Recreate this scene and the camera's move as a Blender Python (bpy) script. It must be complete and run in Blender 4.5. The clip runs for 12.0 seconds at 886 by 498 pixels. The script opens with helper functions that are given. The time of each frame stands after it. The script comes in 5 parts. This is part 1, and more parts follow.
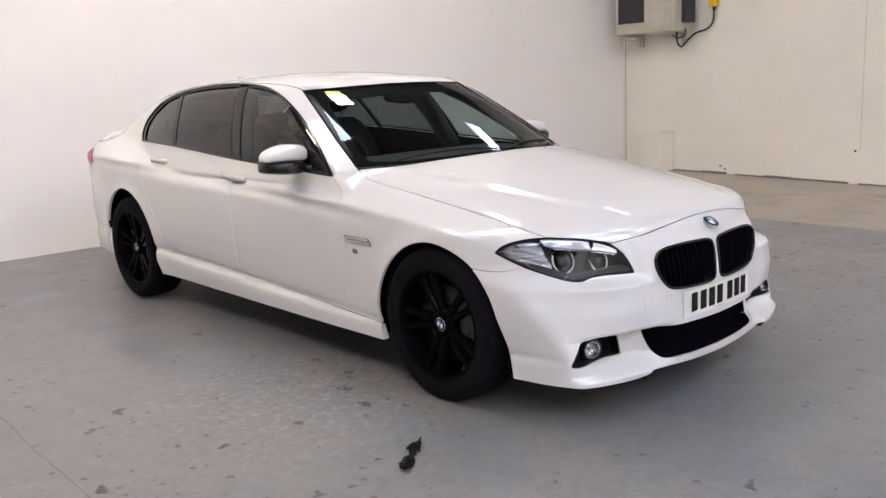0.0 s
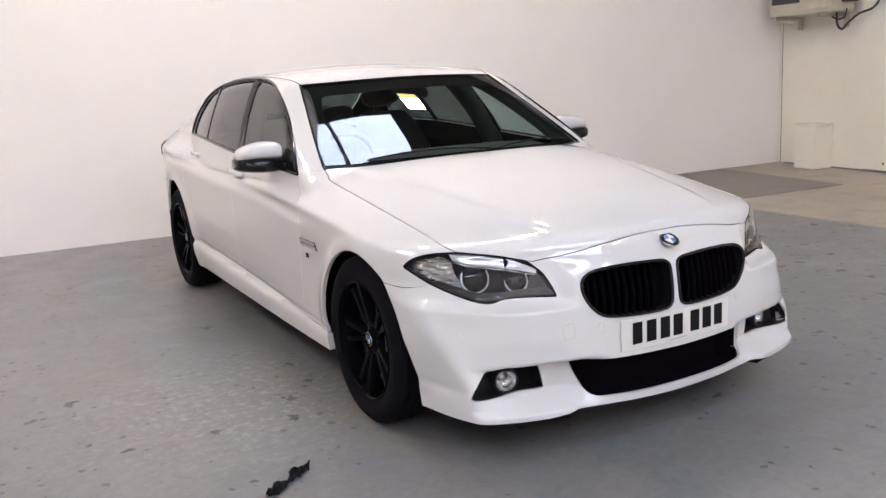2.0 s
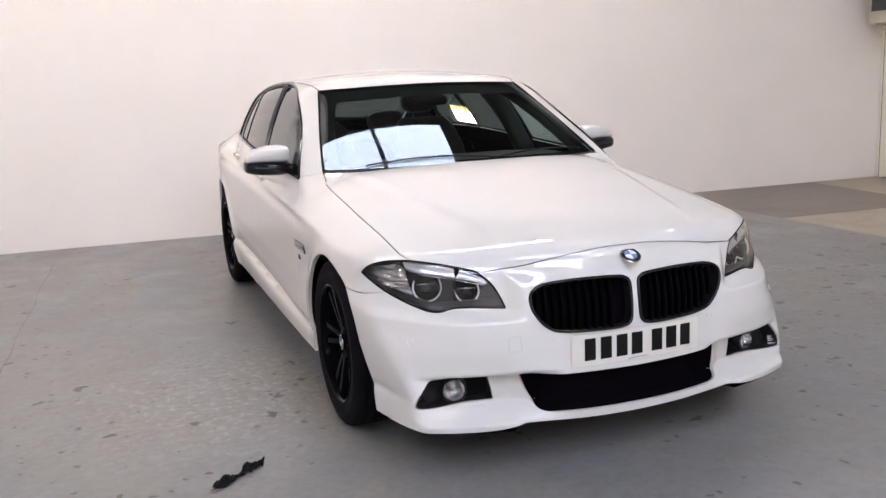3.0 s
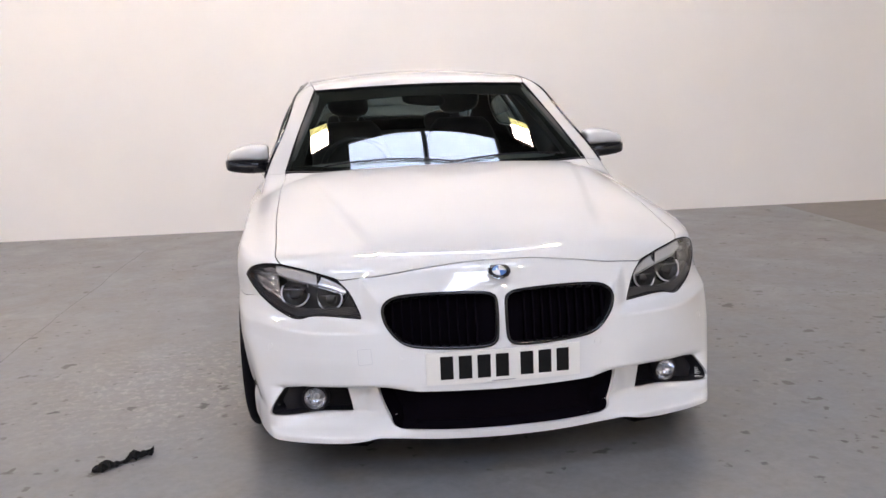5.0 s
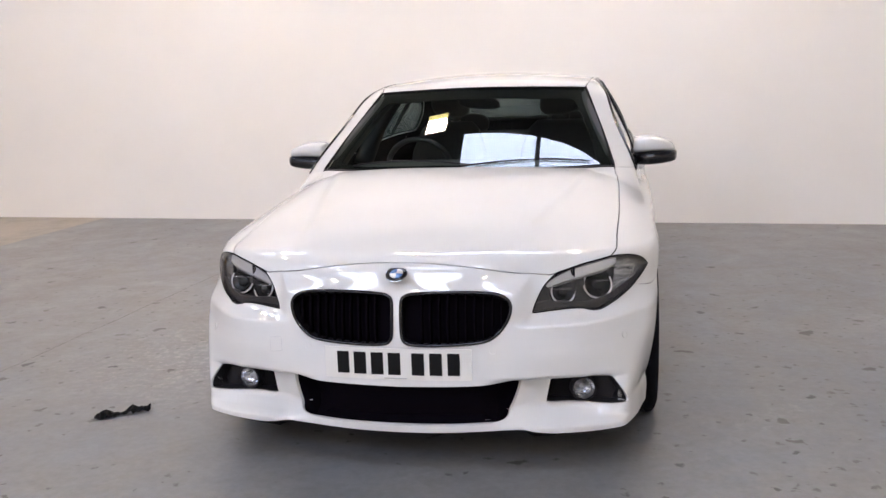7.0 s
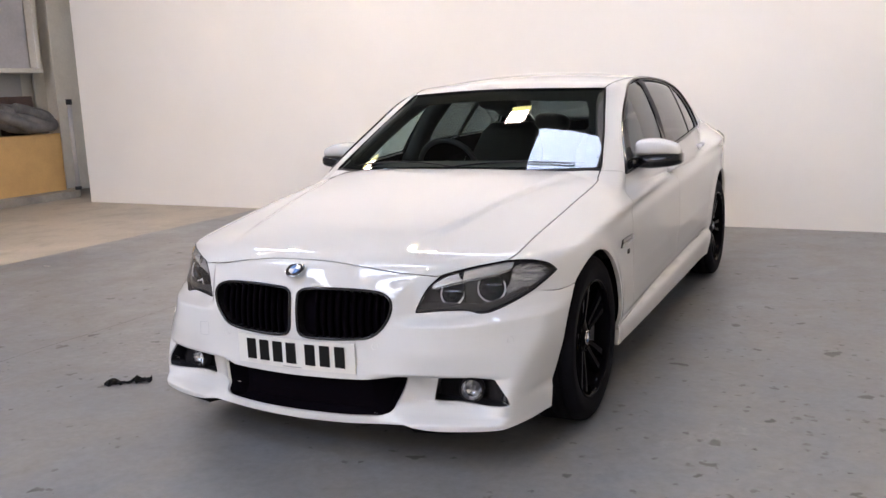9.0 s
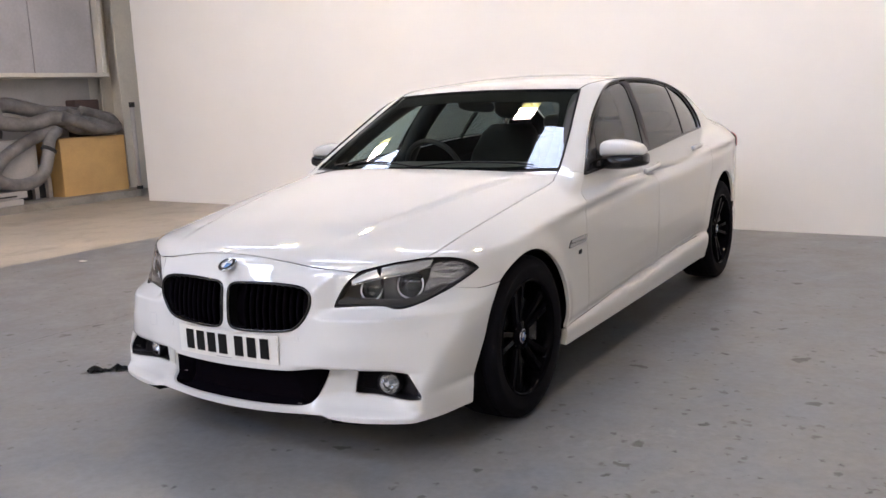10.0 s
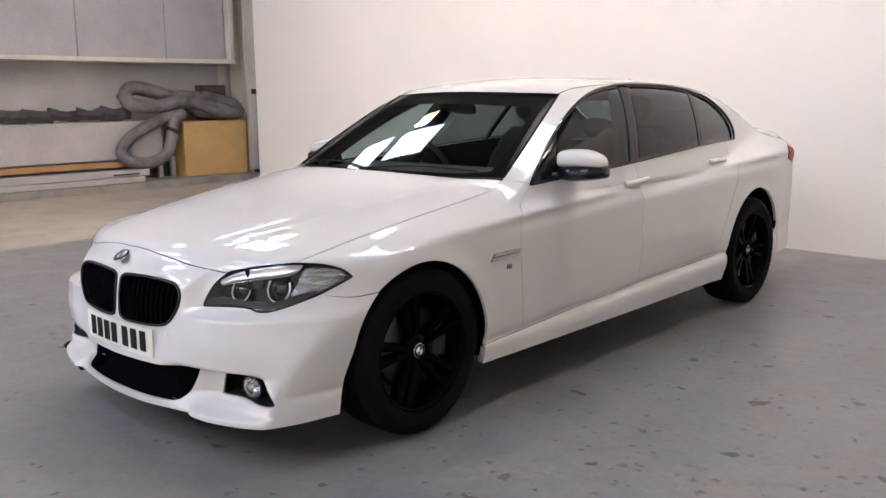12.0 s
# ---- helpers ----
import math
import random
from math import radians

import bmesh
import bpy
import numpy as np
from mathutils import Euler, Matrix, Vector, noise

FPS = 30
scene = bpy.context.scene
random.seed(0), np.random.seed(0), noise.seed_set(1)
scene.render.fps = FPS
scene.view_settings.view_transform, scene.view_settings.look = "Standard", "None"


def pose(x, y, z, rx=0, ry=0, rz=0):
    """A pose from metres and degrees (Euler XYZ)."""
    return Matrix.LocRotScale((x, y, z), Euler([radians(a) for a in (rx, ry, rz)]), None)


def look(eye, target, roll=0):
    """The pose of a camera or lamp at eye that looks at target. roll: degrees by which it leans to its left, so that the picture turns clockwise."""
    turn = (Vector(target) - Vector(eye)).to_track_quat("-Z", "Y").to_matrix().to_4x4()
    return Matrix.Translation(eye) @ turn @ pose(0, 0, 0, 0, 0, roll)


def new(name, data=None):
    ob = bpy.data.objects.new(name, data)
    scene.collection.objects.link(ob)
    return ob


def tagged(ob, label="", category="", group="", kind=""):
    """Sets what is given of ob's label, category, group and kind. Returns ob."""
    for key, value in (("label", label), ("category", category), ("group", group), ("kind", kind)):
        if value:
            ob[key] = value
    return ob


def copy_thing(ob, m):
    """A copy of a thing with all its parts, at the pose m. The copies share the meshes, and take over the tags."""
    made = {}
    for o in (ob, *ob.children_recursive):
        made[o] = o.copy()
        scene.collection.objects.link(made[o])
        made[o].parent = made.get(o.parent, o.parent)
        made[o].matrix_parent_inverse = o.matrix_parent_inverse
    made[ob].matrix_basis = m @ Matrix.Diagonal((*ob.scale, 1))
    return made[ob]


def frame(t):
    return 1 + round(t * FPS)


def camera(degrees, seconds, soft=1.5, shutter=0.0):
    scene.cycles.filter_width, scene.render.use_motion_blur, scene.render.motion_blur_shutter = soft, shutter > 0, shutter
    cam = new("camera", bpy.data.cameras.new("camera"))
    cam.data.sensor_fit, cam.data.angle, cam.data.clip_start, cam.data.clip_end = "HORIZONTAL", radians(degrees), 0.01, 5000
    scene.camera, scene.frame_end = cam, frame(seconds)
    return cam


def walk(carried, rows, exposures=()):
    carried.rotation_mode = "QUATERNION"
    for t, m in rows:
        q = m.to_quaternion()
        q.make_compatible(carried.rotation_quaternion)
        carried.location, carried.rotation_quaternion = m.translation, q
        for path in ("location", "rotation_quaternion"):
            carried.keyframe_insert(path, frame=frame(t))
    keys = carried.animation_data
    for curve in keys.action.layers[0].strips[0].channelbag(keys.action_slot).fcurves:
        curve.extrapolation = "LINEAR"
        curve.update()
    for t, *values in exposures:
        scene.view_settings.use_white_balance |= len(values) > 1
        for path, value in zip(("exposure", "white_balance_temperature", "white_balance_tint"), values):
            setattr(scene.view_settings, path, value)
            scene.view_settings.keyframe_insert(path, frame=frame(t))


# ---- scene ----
cam = camera(53.1, 12.0)
EXPOSURES = [(0, 1.38, 6740, 24), (12, 1.38, 6740, 24)]
PATH = [
    (0, (-3.334, -2.714, 1.392), (-2.006, -1.271, 1.003), -2.6),
    (0.5, (-3.061, -2.749, 1.39), (-1.804, -1.244, 0.993), -2.6),
    (1, (-2.789, -2.877, 1.375), (-1.621, -1.306, 0.964), -3.5),
    (1.5, (-2.52, -3.041, 1.378), (-1.46, -1.396, 0.967), -2.7),
    (2, (-2.226, -3.128, 1.37), (-1.284, -1.409, 0.975), -3.1),
    (2.5, (-1.95, -3.219, 1.352), (-1.112, -1.437, 1.003), -4.7),
    (3, (-1.701, -3.391, 1.361), (-1.003, -1.555, 0.987), -2.5),
    (3.5, (-1.414, -3.461, 1.323), (-0.806, -1.593, 0.947), -3.1),
    (5.5, (-0.232, -3.667, 1.358), (-0.157, -1.703, 0.99), -1.5),
    (6, (0.109, -3.741, 1.371), (-0.007, -1.779, 0.996), -1.3),
    (6.5, (0.423, -3.731, 1.333), (0.176, -1.78, 0.968), -1.4),
    (7, (0.741, -3.667, 1.358), (0.358, -1.737, 0.998), -1.8),
    (9, (1.916, -3.393, 1.353), (1.039, -1.63, 1.002), -2.4),
    (9.5, (2.239, -3.319, 1.353), (1.251, -1.614, 1.011), -1.4),
    (10, (2.486, -3.174, 1.324), (1.44, -1.503, 0.986), -2.6),
    (10.5, (2.718, -3.0, 1.337), (1.62, -1.373, 0.954), -1.7),
    (11, (2.983, -2.826, 1.343), (1.802, -1.259, 0.957), -1.2),
    (11.5, (3.148, -2.617, 1.331), (1.883, -1.115, 0.949), -1.5),
    (12, (3.264, -2.413, 1.335), (1.918, -0.974, 0.992), -0.6),
]
walk(cam, [(t, look(eye, target, roll)) for t, eye, target, roll in PATH], EXPOSURES)

# ---- light ----
world = bpy.data.worlds.new("world")
scene.world = world
world.use_nodes = True
wnt = world.node_tree
sky = wnt.nodes.new("ShaderNodeTexSky")
sky.sky_type, sky.sun_disc = "NISHITA", False
sky.sun_elevation, sky.sun_rotation = radians(38), radians(200)
wnt.links.new(sky.outputs[0], wnt.nodes["Background"].inputs[0])
wnt.nodes["Background"].inputs[1].default_value = 0.12

# the shed, in metres: back wall line, right wall line, left wall, roof
BW0, BWS = 5.13, -0.067          # back wall: y = BW0 + BWS * x
RW = ((6.97, 4.66), (-0.135, -0.991))
LEFT_X, FRONT_Y, ROOF_Z = -9.95, -13.0, 5.6


def area(name, loc, size, power, colour, target):
    d = bpy.data.lights.new(name, "AREA")
    d.shape, d.size, d.size_y, d.energy, d.color = "RECTANGLE", size[0], size[1], power, colour
    ob = new(name, d)
    ob.matrix_world = look(loc, target)
    return ob


# ---- materials ----
def mat(name, base=(0.8, 0.8, 0.8), rough=0.5, metal=0.0, coat=0.0, coat_rough=0.03, spec=0.5):
    m = bpy.data.materials.new(name)
    m.use_nodes = True
    b = m.node_tree.nodes["Principled BSDF"]
    b.inputs["Base Color"].default_value = (*base, 1)
    b.inputs["Roughness"].default_value = rough
    b.inputs["Metallic"].default_value = metal
    b.inputs["Coat Weight"].default_value = coat
    b.inputs["Coat Roughness"].default_value = coat_rough
    b.inputs["Specular IOR Level"].default_value = spec
    return m


def nodes_of(m):
    nt = m.node_tree
    return nt, nt.nodes["Principled BSDF"], nt.nodes.new, nt.links.new


def noise_tex(nt, scale, detail=4, rough=0.55, vec=None, distort=0.0):
    n = nt.nodes.new("ShaderNodeTexNoise")
    n.inputs["Scale"].default_value, n.inputs["Detail"].default_value = scale, detail
    n.inputs["Roughness"].default_value, n.inputs["Distortion"].default_value = rough, distort
    if vec:
        nt.links.new(vec, n.inputs["Vector"])
    return n.outputs["Fac"]


def ramp(nt, fac, stops):
    r = nt.nodes.new("ShaderNodeValToRGB")
    e = r.color_ramp.elements
    while len(e) < len(stops):
        e.new(0.5)
    for el, (p, c) in zip(e, stops):
        el.position, el.color = p, (*c, 1) if len(c) == 3 else c
    nt.links.new(fac, r.inputs[0])
    return r.outputs[0]


def mix(nt, fac, a, b, kind="MIX"):
    n = nt.nodes.new("ShaderNodeMix")
    n.data_type, n.blend_type = "RGBA", kind
    for sock, v in ((n.inputs[0], fac), (n.inputs[6], a), (n.inputs[7], b)):
        if hasattr(v, "links"):
            nt.links.new(v, sock)
        else:
            sock.default_value = v if not isinstance(v, tuple) else (*v, 1)[:4]
    return n.outputs[2]


def bump(nt, b, height, strength, dist=0.01):
    n = nt.nodes.new("ShaderNodeBump")
    n.inputs["Strength"].default_value, n.inputs["Distance"].default_value = strength, dist
    nt.links.new(height, n.inputs["Height"])
    nt.links.new(n.outputs[0], b.inputs["Normal"])


def obj_coord(nt):
    return nt.nodes.new("ShaderNodeTexCoord").outputs["Object"]


def mottled(name, c1, c2, rough=0.6, scale=3.0, fine=40.0, bump_s=0.1, metal=0.0, coat=0.0):
    m = mat(name, c1, rough, metal, coat)
    nt, b, _, link = nodes_of(m)
    v = obj_coord(nt)
    big = noise_tex(nt, scale, 5, 0.6, v)
    small = noise_tex(nt, fine, 4, 0.6, v)
    col = mix(nt, ramp(nt, big, [(0.35, (0, 0, 0)), (0.65, (1, 1, 1))]), c1, c2)
    col = mix(nt, 0.12, col, ramp(nt, small, [(0.3, (0.2, 0.2, 0.2)), (0.7, (1, 1, 1))]), "MULTIPLY")
    link(col, b.inputs["Base Color"])
    if bump_s:
        bump(nt, b, small, bump_s, 0.004)
    return m


M_PAINT = mat("white_car_paint", (0.655, 0.655, 0.64), 0.6, 0.0, 1.0, 0.012, 0.25)
M_PAINT.node_tree.nodes["Principled BSDF"].inputs["Coat IOR"].default_value = 1.65
# black for seals and linings; also colours panel edges dark for gap shade
M_SEAL_SHADE = mat("black_seal_and_gap_shade", (0.009, 0.0085, 0.010), 0.8, spec=0.1)
M_GLOSS = mat("gloss_black", (0.008, 0.0075, 0.009), 0.10, 0.0, 0.0, 0.05, 0.4)
M_PLASTIC = mat("black_plastic", (0.012, 0.0112, 0.014), 0.5, spec=0.22)
M_WHEEL = mat("black_wheel_paint", (0.0032, 0.003, 0.0044), 0.09, spec=0.025)
M_TYRE = mottled("tyre_rubber", (0.0034, 0.0031, 0.0050), (0.0055, 0.0051, 0.0074), 0.9, 6, 90, 0.25)
M_TYRE.node_tree.nodes["Principled BSDF"].inputs["Specular IOR Level"].default_value = 0.12
M_CHROME = mat("chrome", (0.75, 0.75, 0.76), 0.08, 1.0)
M_STEEL = mottled("brake_steel", (0.04, 0.039, 0.038), (0.06, 0.058, 0.056), 0.4, 8, 60, 0.05, 1.0)
M_SATIN = mat("satin_silver", (0.45, 0.45, 0.46), 0.3, 1.0)
M_LAMPGREY = mat("lamp_grey", (0.020, 0.019, 0.021), 0.30, 0.25)
M_REFLECTOR = mat("lamp_reflector", (0.62, 0.62, 0.64), 0.16, 1.0)
M_RED = mat("red_lens", (0.40, 0.008, 0.008), 0.4, spec=0.2)
M_PLATE = mat("number_plate_white", (0.70, 0.69, 0.645), 0.3)
M_INK = mat("plate_black", (0.008, 0.008, 0.008), 0.5, spec=0.12)
M_BLUE = mat("badge_blue", (0.06, 0.17, 0.42), 0.2, 0.0, 0.8)
M_WHITE = mat("badge_white", (0.75, 0.75, 0.76), 0.2, 0.0, 0.8)
M_LEATHER = mottled("black_leather", (0.030, 0.028, 0.031), (0.042, 0.039, 0.042), 0.5, 8, 120, 0.2)
M_FRIT = mat("black_glass_border", (0.003, 0.0028, 0.0035), 0.6, spec=0.05)
M_TRIM = mottled("dark_cabin_trim", (0.030, 0.029, 0.033), (0.038, 0.037, 0.041), 0.65, 6, 150, 0.1)
M_RING = mat("ring_silver", (0.60, 0.59, 0.60), 0.35, 0.3)
M_SILVER = mat("silver_trim", (0.66, 0.66, 0.66), 0.25, 0.6)
M_VENT = mat("vent_silver", (0.72, 0.72, 0.72), 0.25, 0.9)
M_SLAT = mat("dark_slat", (0.0048, 0.0038, 0.0058), 0.6, spec=0.0)
M_COVER = mat("lamp_cover_grey", (0.013, 0.0115, 0.0135), 0.40)
M_CALIPER = mat("dull_caliper", (0.035, 0.034, 0.036), 0.5, 0.5)
M_BROW = mat("brushed_lamp_silver", (0.66, 0.65, 0.65), 0.20, 0.6)


def glass(name, tint, f0=0.05, gloss=0.0):
    """A clear or tinted sheet: what is seen through it, and a reflection that grows towards the edge."""
    m = bpy.data.materials.new(name)
    m.use_nodes = True
    nt = m.node_tree
    nt.nodes.clear()
    out, tr, gl = (nt.nodes.new("ShaderNode" + k) for k in ("OutputMaterial", "BsdfTransparent", "BsdfGlossy"))
    mx, lw = nt.nodes.new("ShaderNodeMixShader"), nt.nodes.new("ShaderNodeLayerWeight")
    pw, ma = nt.nodes.new("ShaderNodeMath"), nt.nodes.new("ShaderNodeMath")
    tr.inputs[0].default_value = (*tint, 1)
    gl.inputs[0].default_value, gl.inputs[1].default_value = (1, 1, 1, 1), gloss
    lw.inputs[0].default_value = 0.5
    pw.operation, pw.inputs[1].default_value = "POWER", 5.0
    ma.operation = "MULTIPLY_ADD"
    ma.inputs[1].default_value, ma.inputs[2].default_value = 1 - f0, f0
    nt.links.new(lw.outputs["Facing"], pw.inputs[0])
    nt.links.new(pw.outputs[0], ma.inputs[0])
    nt.links.new(ma.outputs[0], mx.inputs[0])
    nt.links.new(tr.outputs[0], mx.inputs[1])
    nt.links.new(gl.outputs[0], mx.inputs[2])
    nt.links.new(mx.outputs[0], out.inputs[0])
    return m


M_WINDSCREEN = glass("windscreen_glass", (0.62, 0.70, 0.66), 0.055)
M_SIDEGLASS = glass("side_glass", (0.43, 0.53, 0.53), 0.042)
M_PRIVACY = glass("tinted_glass", (0.135, 0.165, 0.17), 0.042)
M_LENS = glass("lamp_lens", (0.92, 0.93, 0.94), 0.03)


def wall_white():
    m = mat("white_wall_paint", (0.80, 0.78, 0.76), 0.6)
    nt, b, _, link = nodes_of(m)
    v = obj_coord(nt)
    big, fine = noise_tex(nt, 0.7, 5, 0.6, v), noise_tex(nt, 14, 4, 0.6, v)
    col = mix(nt, ramp(nt, big, [(0.3, (0, 0, 0)), (0.7, (1, 1, 1))]), (0.89, 0.87, 0.845), (0.85, 0.83, 0.80))
    link(col, b.inputs["Base Color"])
    bump(nt, b, fine, 0.06, 0.01)
    return m


def wall_block():
    m = mat("painted_block_wall", (0.72, 0.69, 0.62), 0.6)
    nt, b, _, link = nodes_of(m)
    v = obj_coord(nt)
    big, fine = noise_tex(nt, 0.9, 6, 0.65, v), noise_tex(nt, 20, 4, 0.6, v)
    col = mix(nt, ramp(nt, big, [(0.35, (0, 0, 0)), (0.7, (1, 1, 1))]), (0.84, 0.81, 0.725), (0.77, 0.74, 0.655))
    link(col, b.inputs["Base Color"])
    bump(nt, b, fine, 0.12, 0.01)
    return m


def near(nt, v, centre, r0, r1):
    """1 near a place, falling to 0 between two distances."""
    d = nt.nodes.new("ShaderNodeVectorMath")
    d.operation = "DISTANCE"
    d.inputs[1].default_value = centre
    nt.links.new(v, d.inputs[0])
    m = nt.nodes.new("ShaderNodeMapRange")
    m.inputs["From Min"].default_value, m.inputs["From Max"].default_value = r0, r1
    m.inputs["To Min"].default_value, m.inputs["To Max"].default_value = 1.0, 0.0
    nt.links.new(d.outputs["Value"], m.inputs["Value"])
    return m.outputs[0]


def stretched(nt, v, scale, turn):
    n = nt.nodes.new("ShaderNodeMapping")
    n.inputs["Scale"].default_value = scale
    n.inputs["Rotation"].default_value = (0, 0, turn)
    nt.links.new(v, n.inputs["Vector"])
    return n.outputs[0]


def flakes(nt, v, scale, size, share, soft):
    """Scattered small patches of uneven outline; share says how many of them are there."""
    wob = nt.nodes.new("ShaderNodeTexNoise")
    wob.inputs["Scale"].default_value, wob.inputs["Detail"].default_value = scale * 2.2, 5
    nt.links.new(v, wob.inputs["Vector"])
    off = nt.nodes.new("ShaderNodeVectorMath")
    off.operation = "MULTIPLY_ADD"
    off.inputs[1].default_value = (0.9 / scale, 0.9 / scale, 0)
    nt.links.new(wob.outputs["Color"], off.inputs[0])
    nt.links.new(v, off.inputs[2])
    vor = nt.nodes.new("ShaderNodeTexVoronoi")
    vor.voronoi_dimensions = "2D"
    vor.inputs["Scale"].default_value = scale
    nt.links.new(off.outputs[0], vor.inputs["Vector"])
    rgb = nt.nodes.new("ShaderNodeSeparateColor")
    nt.links.new(vor.outputs["Color"], rgb.inputs[0])

    def calc(kind, a, b):
        n = nt.nodes.new("ShaderNodeMath")
        n.operation = kind
        for sock, q in zip(n.inputs, (a, b)):
            if hasattr(q, "links"):
                nt.links.new(q, sock)
            else:
                sock.default_value = q
        return n.outputs[0]

    room = calc("SUBTRACT", calc("MULTIPLY", calc("POWER", rgb.outputs[0], 1.6), size), vor.outputs["Distance"])
    edge = nt.nodes.new("ShaderNodeMapRange")
    edge.inputs["From Min"].default_value, edge.inputs["From Max"].default_value = 0.0, soft
    nt.links.new(room, edge.inputs["Value"])
    return calc("MULTIPLY", edge.outputs[0], calc("LESS_THAN", rgb.outputs[2], share))


def floor_paint():
    """Grey-blue floor paint: cloudy wear, chips through to the concrete, pale scuffs and a long crack."""
    m = mat("grey_floor_paint", (0.2, 0.2, 0.21), 0.4)
    nt, b, new_node, link = nodes_of(m)
    v = obj_coord(nt)
    big = noise_tex(nt, 0.55, 5, 0.6, v, 0.6)
    mid = noise_tex(nt, 2.6, 6, 0.65, v, 0.4)
    fine = noise_tex(nt, 26, 5, 0.65, v)
    zone = noise_tex(nt, 0.8, 3, 0.5, v)
    base = mix(nt, ramp(nt, big, [(0.35, (0, 0, 0)), (0.65, (1, 1, 1))]), (0.158, 0.171, 0.190), (0.212, 0.212, 0.214))
    base = mix(nt, ramp(nt, mid, [(0.40, (0, 0, 0)), (0.66, (0.75, 0.75, 0.75))]), base, (0.245, 0.231, 0.214))
    base = mix(nt, 0.36, base, ramp(nt, fine, [(0.3, (0.55, 0.55, 0.55)), (0.65, (1, 1, 1))]), "MULTIPLY")
    base = mix(nt, 0.30, base, ramp(nt, noise_tex(nt, 8, 6, 0.7, v, 0.6), [(0.32, (0.55, 0.53, 0.50)), (0.60, (1, 1, 1))]), "MULTIPLY")
    # pale scuffs and dark chips: scattered flakes of uneven size, thicker in worn places
    worn = mix(nt, near(nt, v, (-1.25, 0.55, 0), 0.25, 1.0), ramp(nt, noise_tex(nt, 1.1, 4, 0.6, v, 0.8), [(0.60, (0, 0, 0)), (0.75, (0.3, 0.3, 0.3))]), (0.62, 0.62, 0.62), "LIGHTEN")
    pale = ramp(nt, noise_tex(nt, 24, 6, 0.72, v, 0.3), [(0.50, (0, 0, 0)), (0.63, (1, 1, 1))])
    base = mix(nt, mix(nt, 1.0, pale, worn, "MULTIPLY"), base, (0.37, 0.355, 0.33))
    z = ramp(nt, noise_tex(nt, 1.7, 4, 0.6, v, 0.5), [(0.48, (0.03, 0.03, 0.03)), (0.66, (0.62, 0.62, 0.62))])
    z = mix(nt, near(nt, v, (2.6, 0.7, 0), 0.3, 2.6), z, ramp(nt, noise_tex(nt, 2.4, 3, 0.6, v, 0.5), [(0.40, (0.25, 0.25, 0.25)), (0.58, (0.95, 0.95, 0.95))]), "LIGHTEN")
    z = mix(nt, near(nt, v, (-2.1, 0.3, 0), 0.3, 1.9), z, ramp(nt, noise_tex(nt, 2.1, 3, 0.6, v, 0.5), [(0.45, (0.08, 0.08, 0.08)), (0.62, (0.7, 0.7, 0.7))]), "LIGHTEN")
    chip = mix(nt, ramp(nt, noise_tex(nt, 5, 2, 0.5, v), [(0.4, (0, 0, 0)), (0.6, (1, 1, 1))]), (0.036, 0.034, 0.033), (0.085, 0.077, 0.070))
    base = mix(nt, flakes(nt, v, 6.0, 0.23, z, 0.07), base, chip)
    base = mix(nt, mix(nt, 1.0, flakes(nt, v, 16, 0.30, z, 0.16), (0.8, 0.8, 0.8), "MULTIPLY"), base, chip)
    link(base, b.inputs["Base Color"])
    r = ramp(nt, mid, [(0.3, (0.30, 0.30, 0.30)), (0.7, (0.50, 0.50, 0.50))])
    link(r, b.inputs["Roughness"])
    bump(nt, b, fine, 0.10, 0.006)
    return m


def concrete(name, c1, c2, c3):
    m = mat(name, c1, 0.55)
    nt, b, _, link = nodes_of(m)
    v = obj_coord(nt)
    big, mid, fine = noise_tex(nt, 0.5, 5, 0.6, v, 0.8), noise_tex(nt, 2.2, 6, 0.65, v, 0.5), noise_tex(nt, 24, 5, 0.65, v)
    base = mix(nt, ramp(nt, big, [(0.35, (0, 0, 0)), (0.65, (1, 1, 1))]), c1, c2)
    base = mix(nt, ramp(nt, mid, [(0.48, (0, 0, 0)), (0.72, (0.8, 0.8, 0.8))]), base, c3)
    base = mix(nt, 0.25, base, ramp(nt, fine, [(0.3, (0.5, 0.5, 0.5)), (0.65, (1, 1, 1))]), "MULTIPLY")
    link(base, b.inputs["Base Color"])
    bump(nt, b, fine, 0.12, 0.006)
    return m


def facet():
    """Bright pressed reflector, broken into small facets."""
    m = mat("faceted_reflector", (0.55, 0.55, 0.57), 0.20, 0.9)
    nt, b, _, link = nodes_of(m)
    flow = stretched(nt, obj_coord(nt), (16, 16, 60), 0.4)
    bump(nt, b, noise_tex(nt, 1.0, 3, 0.6, flow, 0.5), 0.8, 0.02)
    return m


M_FACET = facet()
M_WALL = wall_white()
M_BLOCK = wall_block()
M_FLOOR = floor_paint()
M_CONC = concrete("bare_concrete", (0.44, 0.385, 0.315), (0.37, 0.325, 0.27), (0.27, 0.24, 0.20))
M_OLDPAINT = concrete("worn_brown_floor_paint", (0.235, 0.212, 0.19), (0.205, 0.185, 0.165), (0.175, 0.155, 0.135))
M_KERB = concrete("kerb_concrete", (0.34, 0.31, 0.27), (0.28, 0.255, 0.22), (0.16, 0.145, 0.13))
M_CEIL = mottled("roof_sheet", (0.10, 0.10, 0.10), (0.075, 0.075, 0.075), 0.6, 1.5, 20, 0.05)
M_SHEETGREY = mottled("grey_sheet", (0.52, 0.50, 0.52), (0.43, 0.415, 0.43), 0.5, 1.2, 25, 0.08)
M_CREAM = mottled("cream_paint", (0.78, 0.74, 0.66), (0.68, 0.63, 0.55), 0.5, 2.0, 30, 0.06)
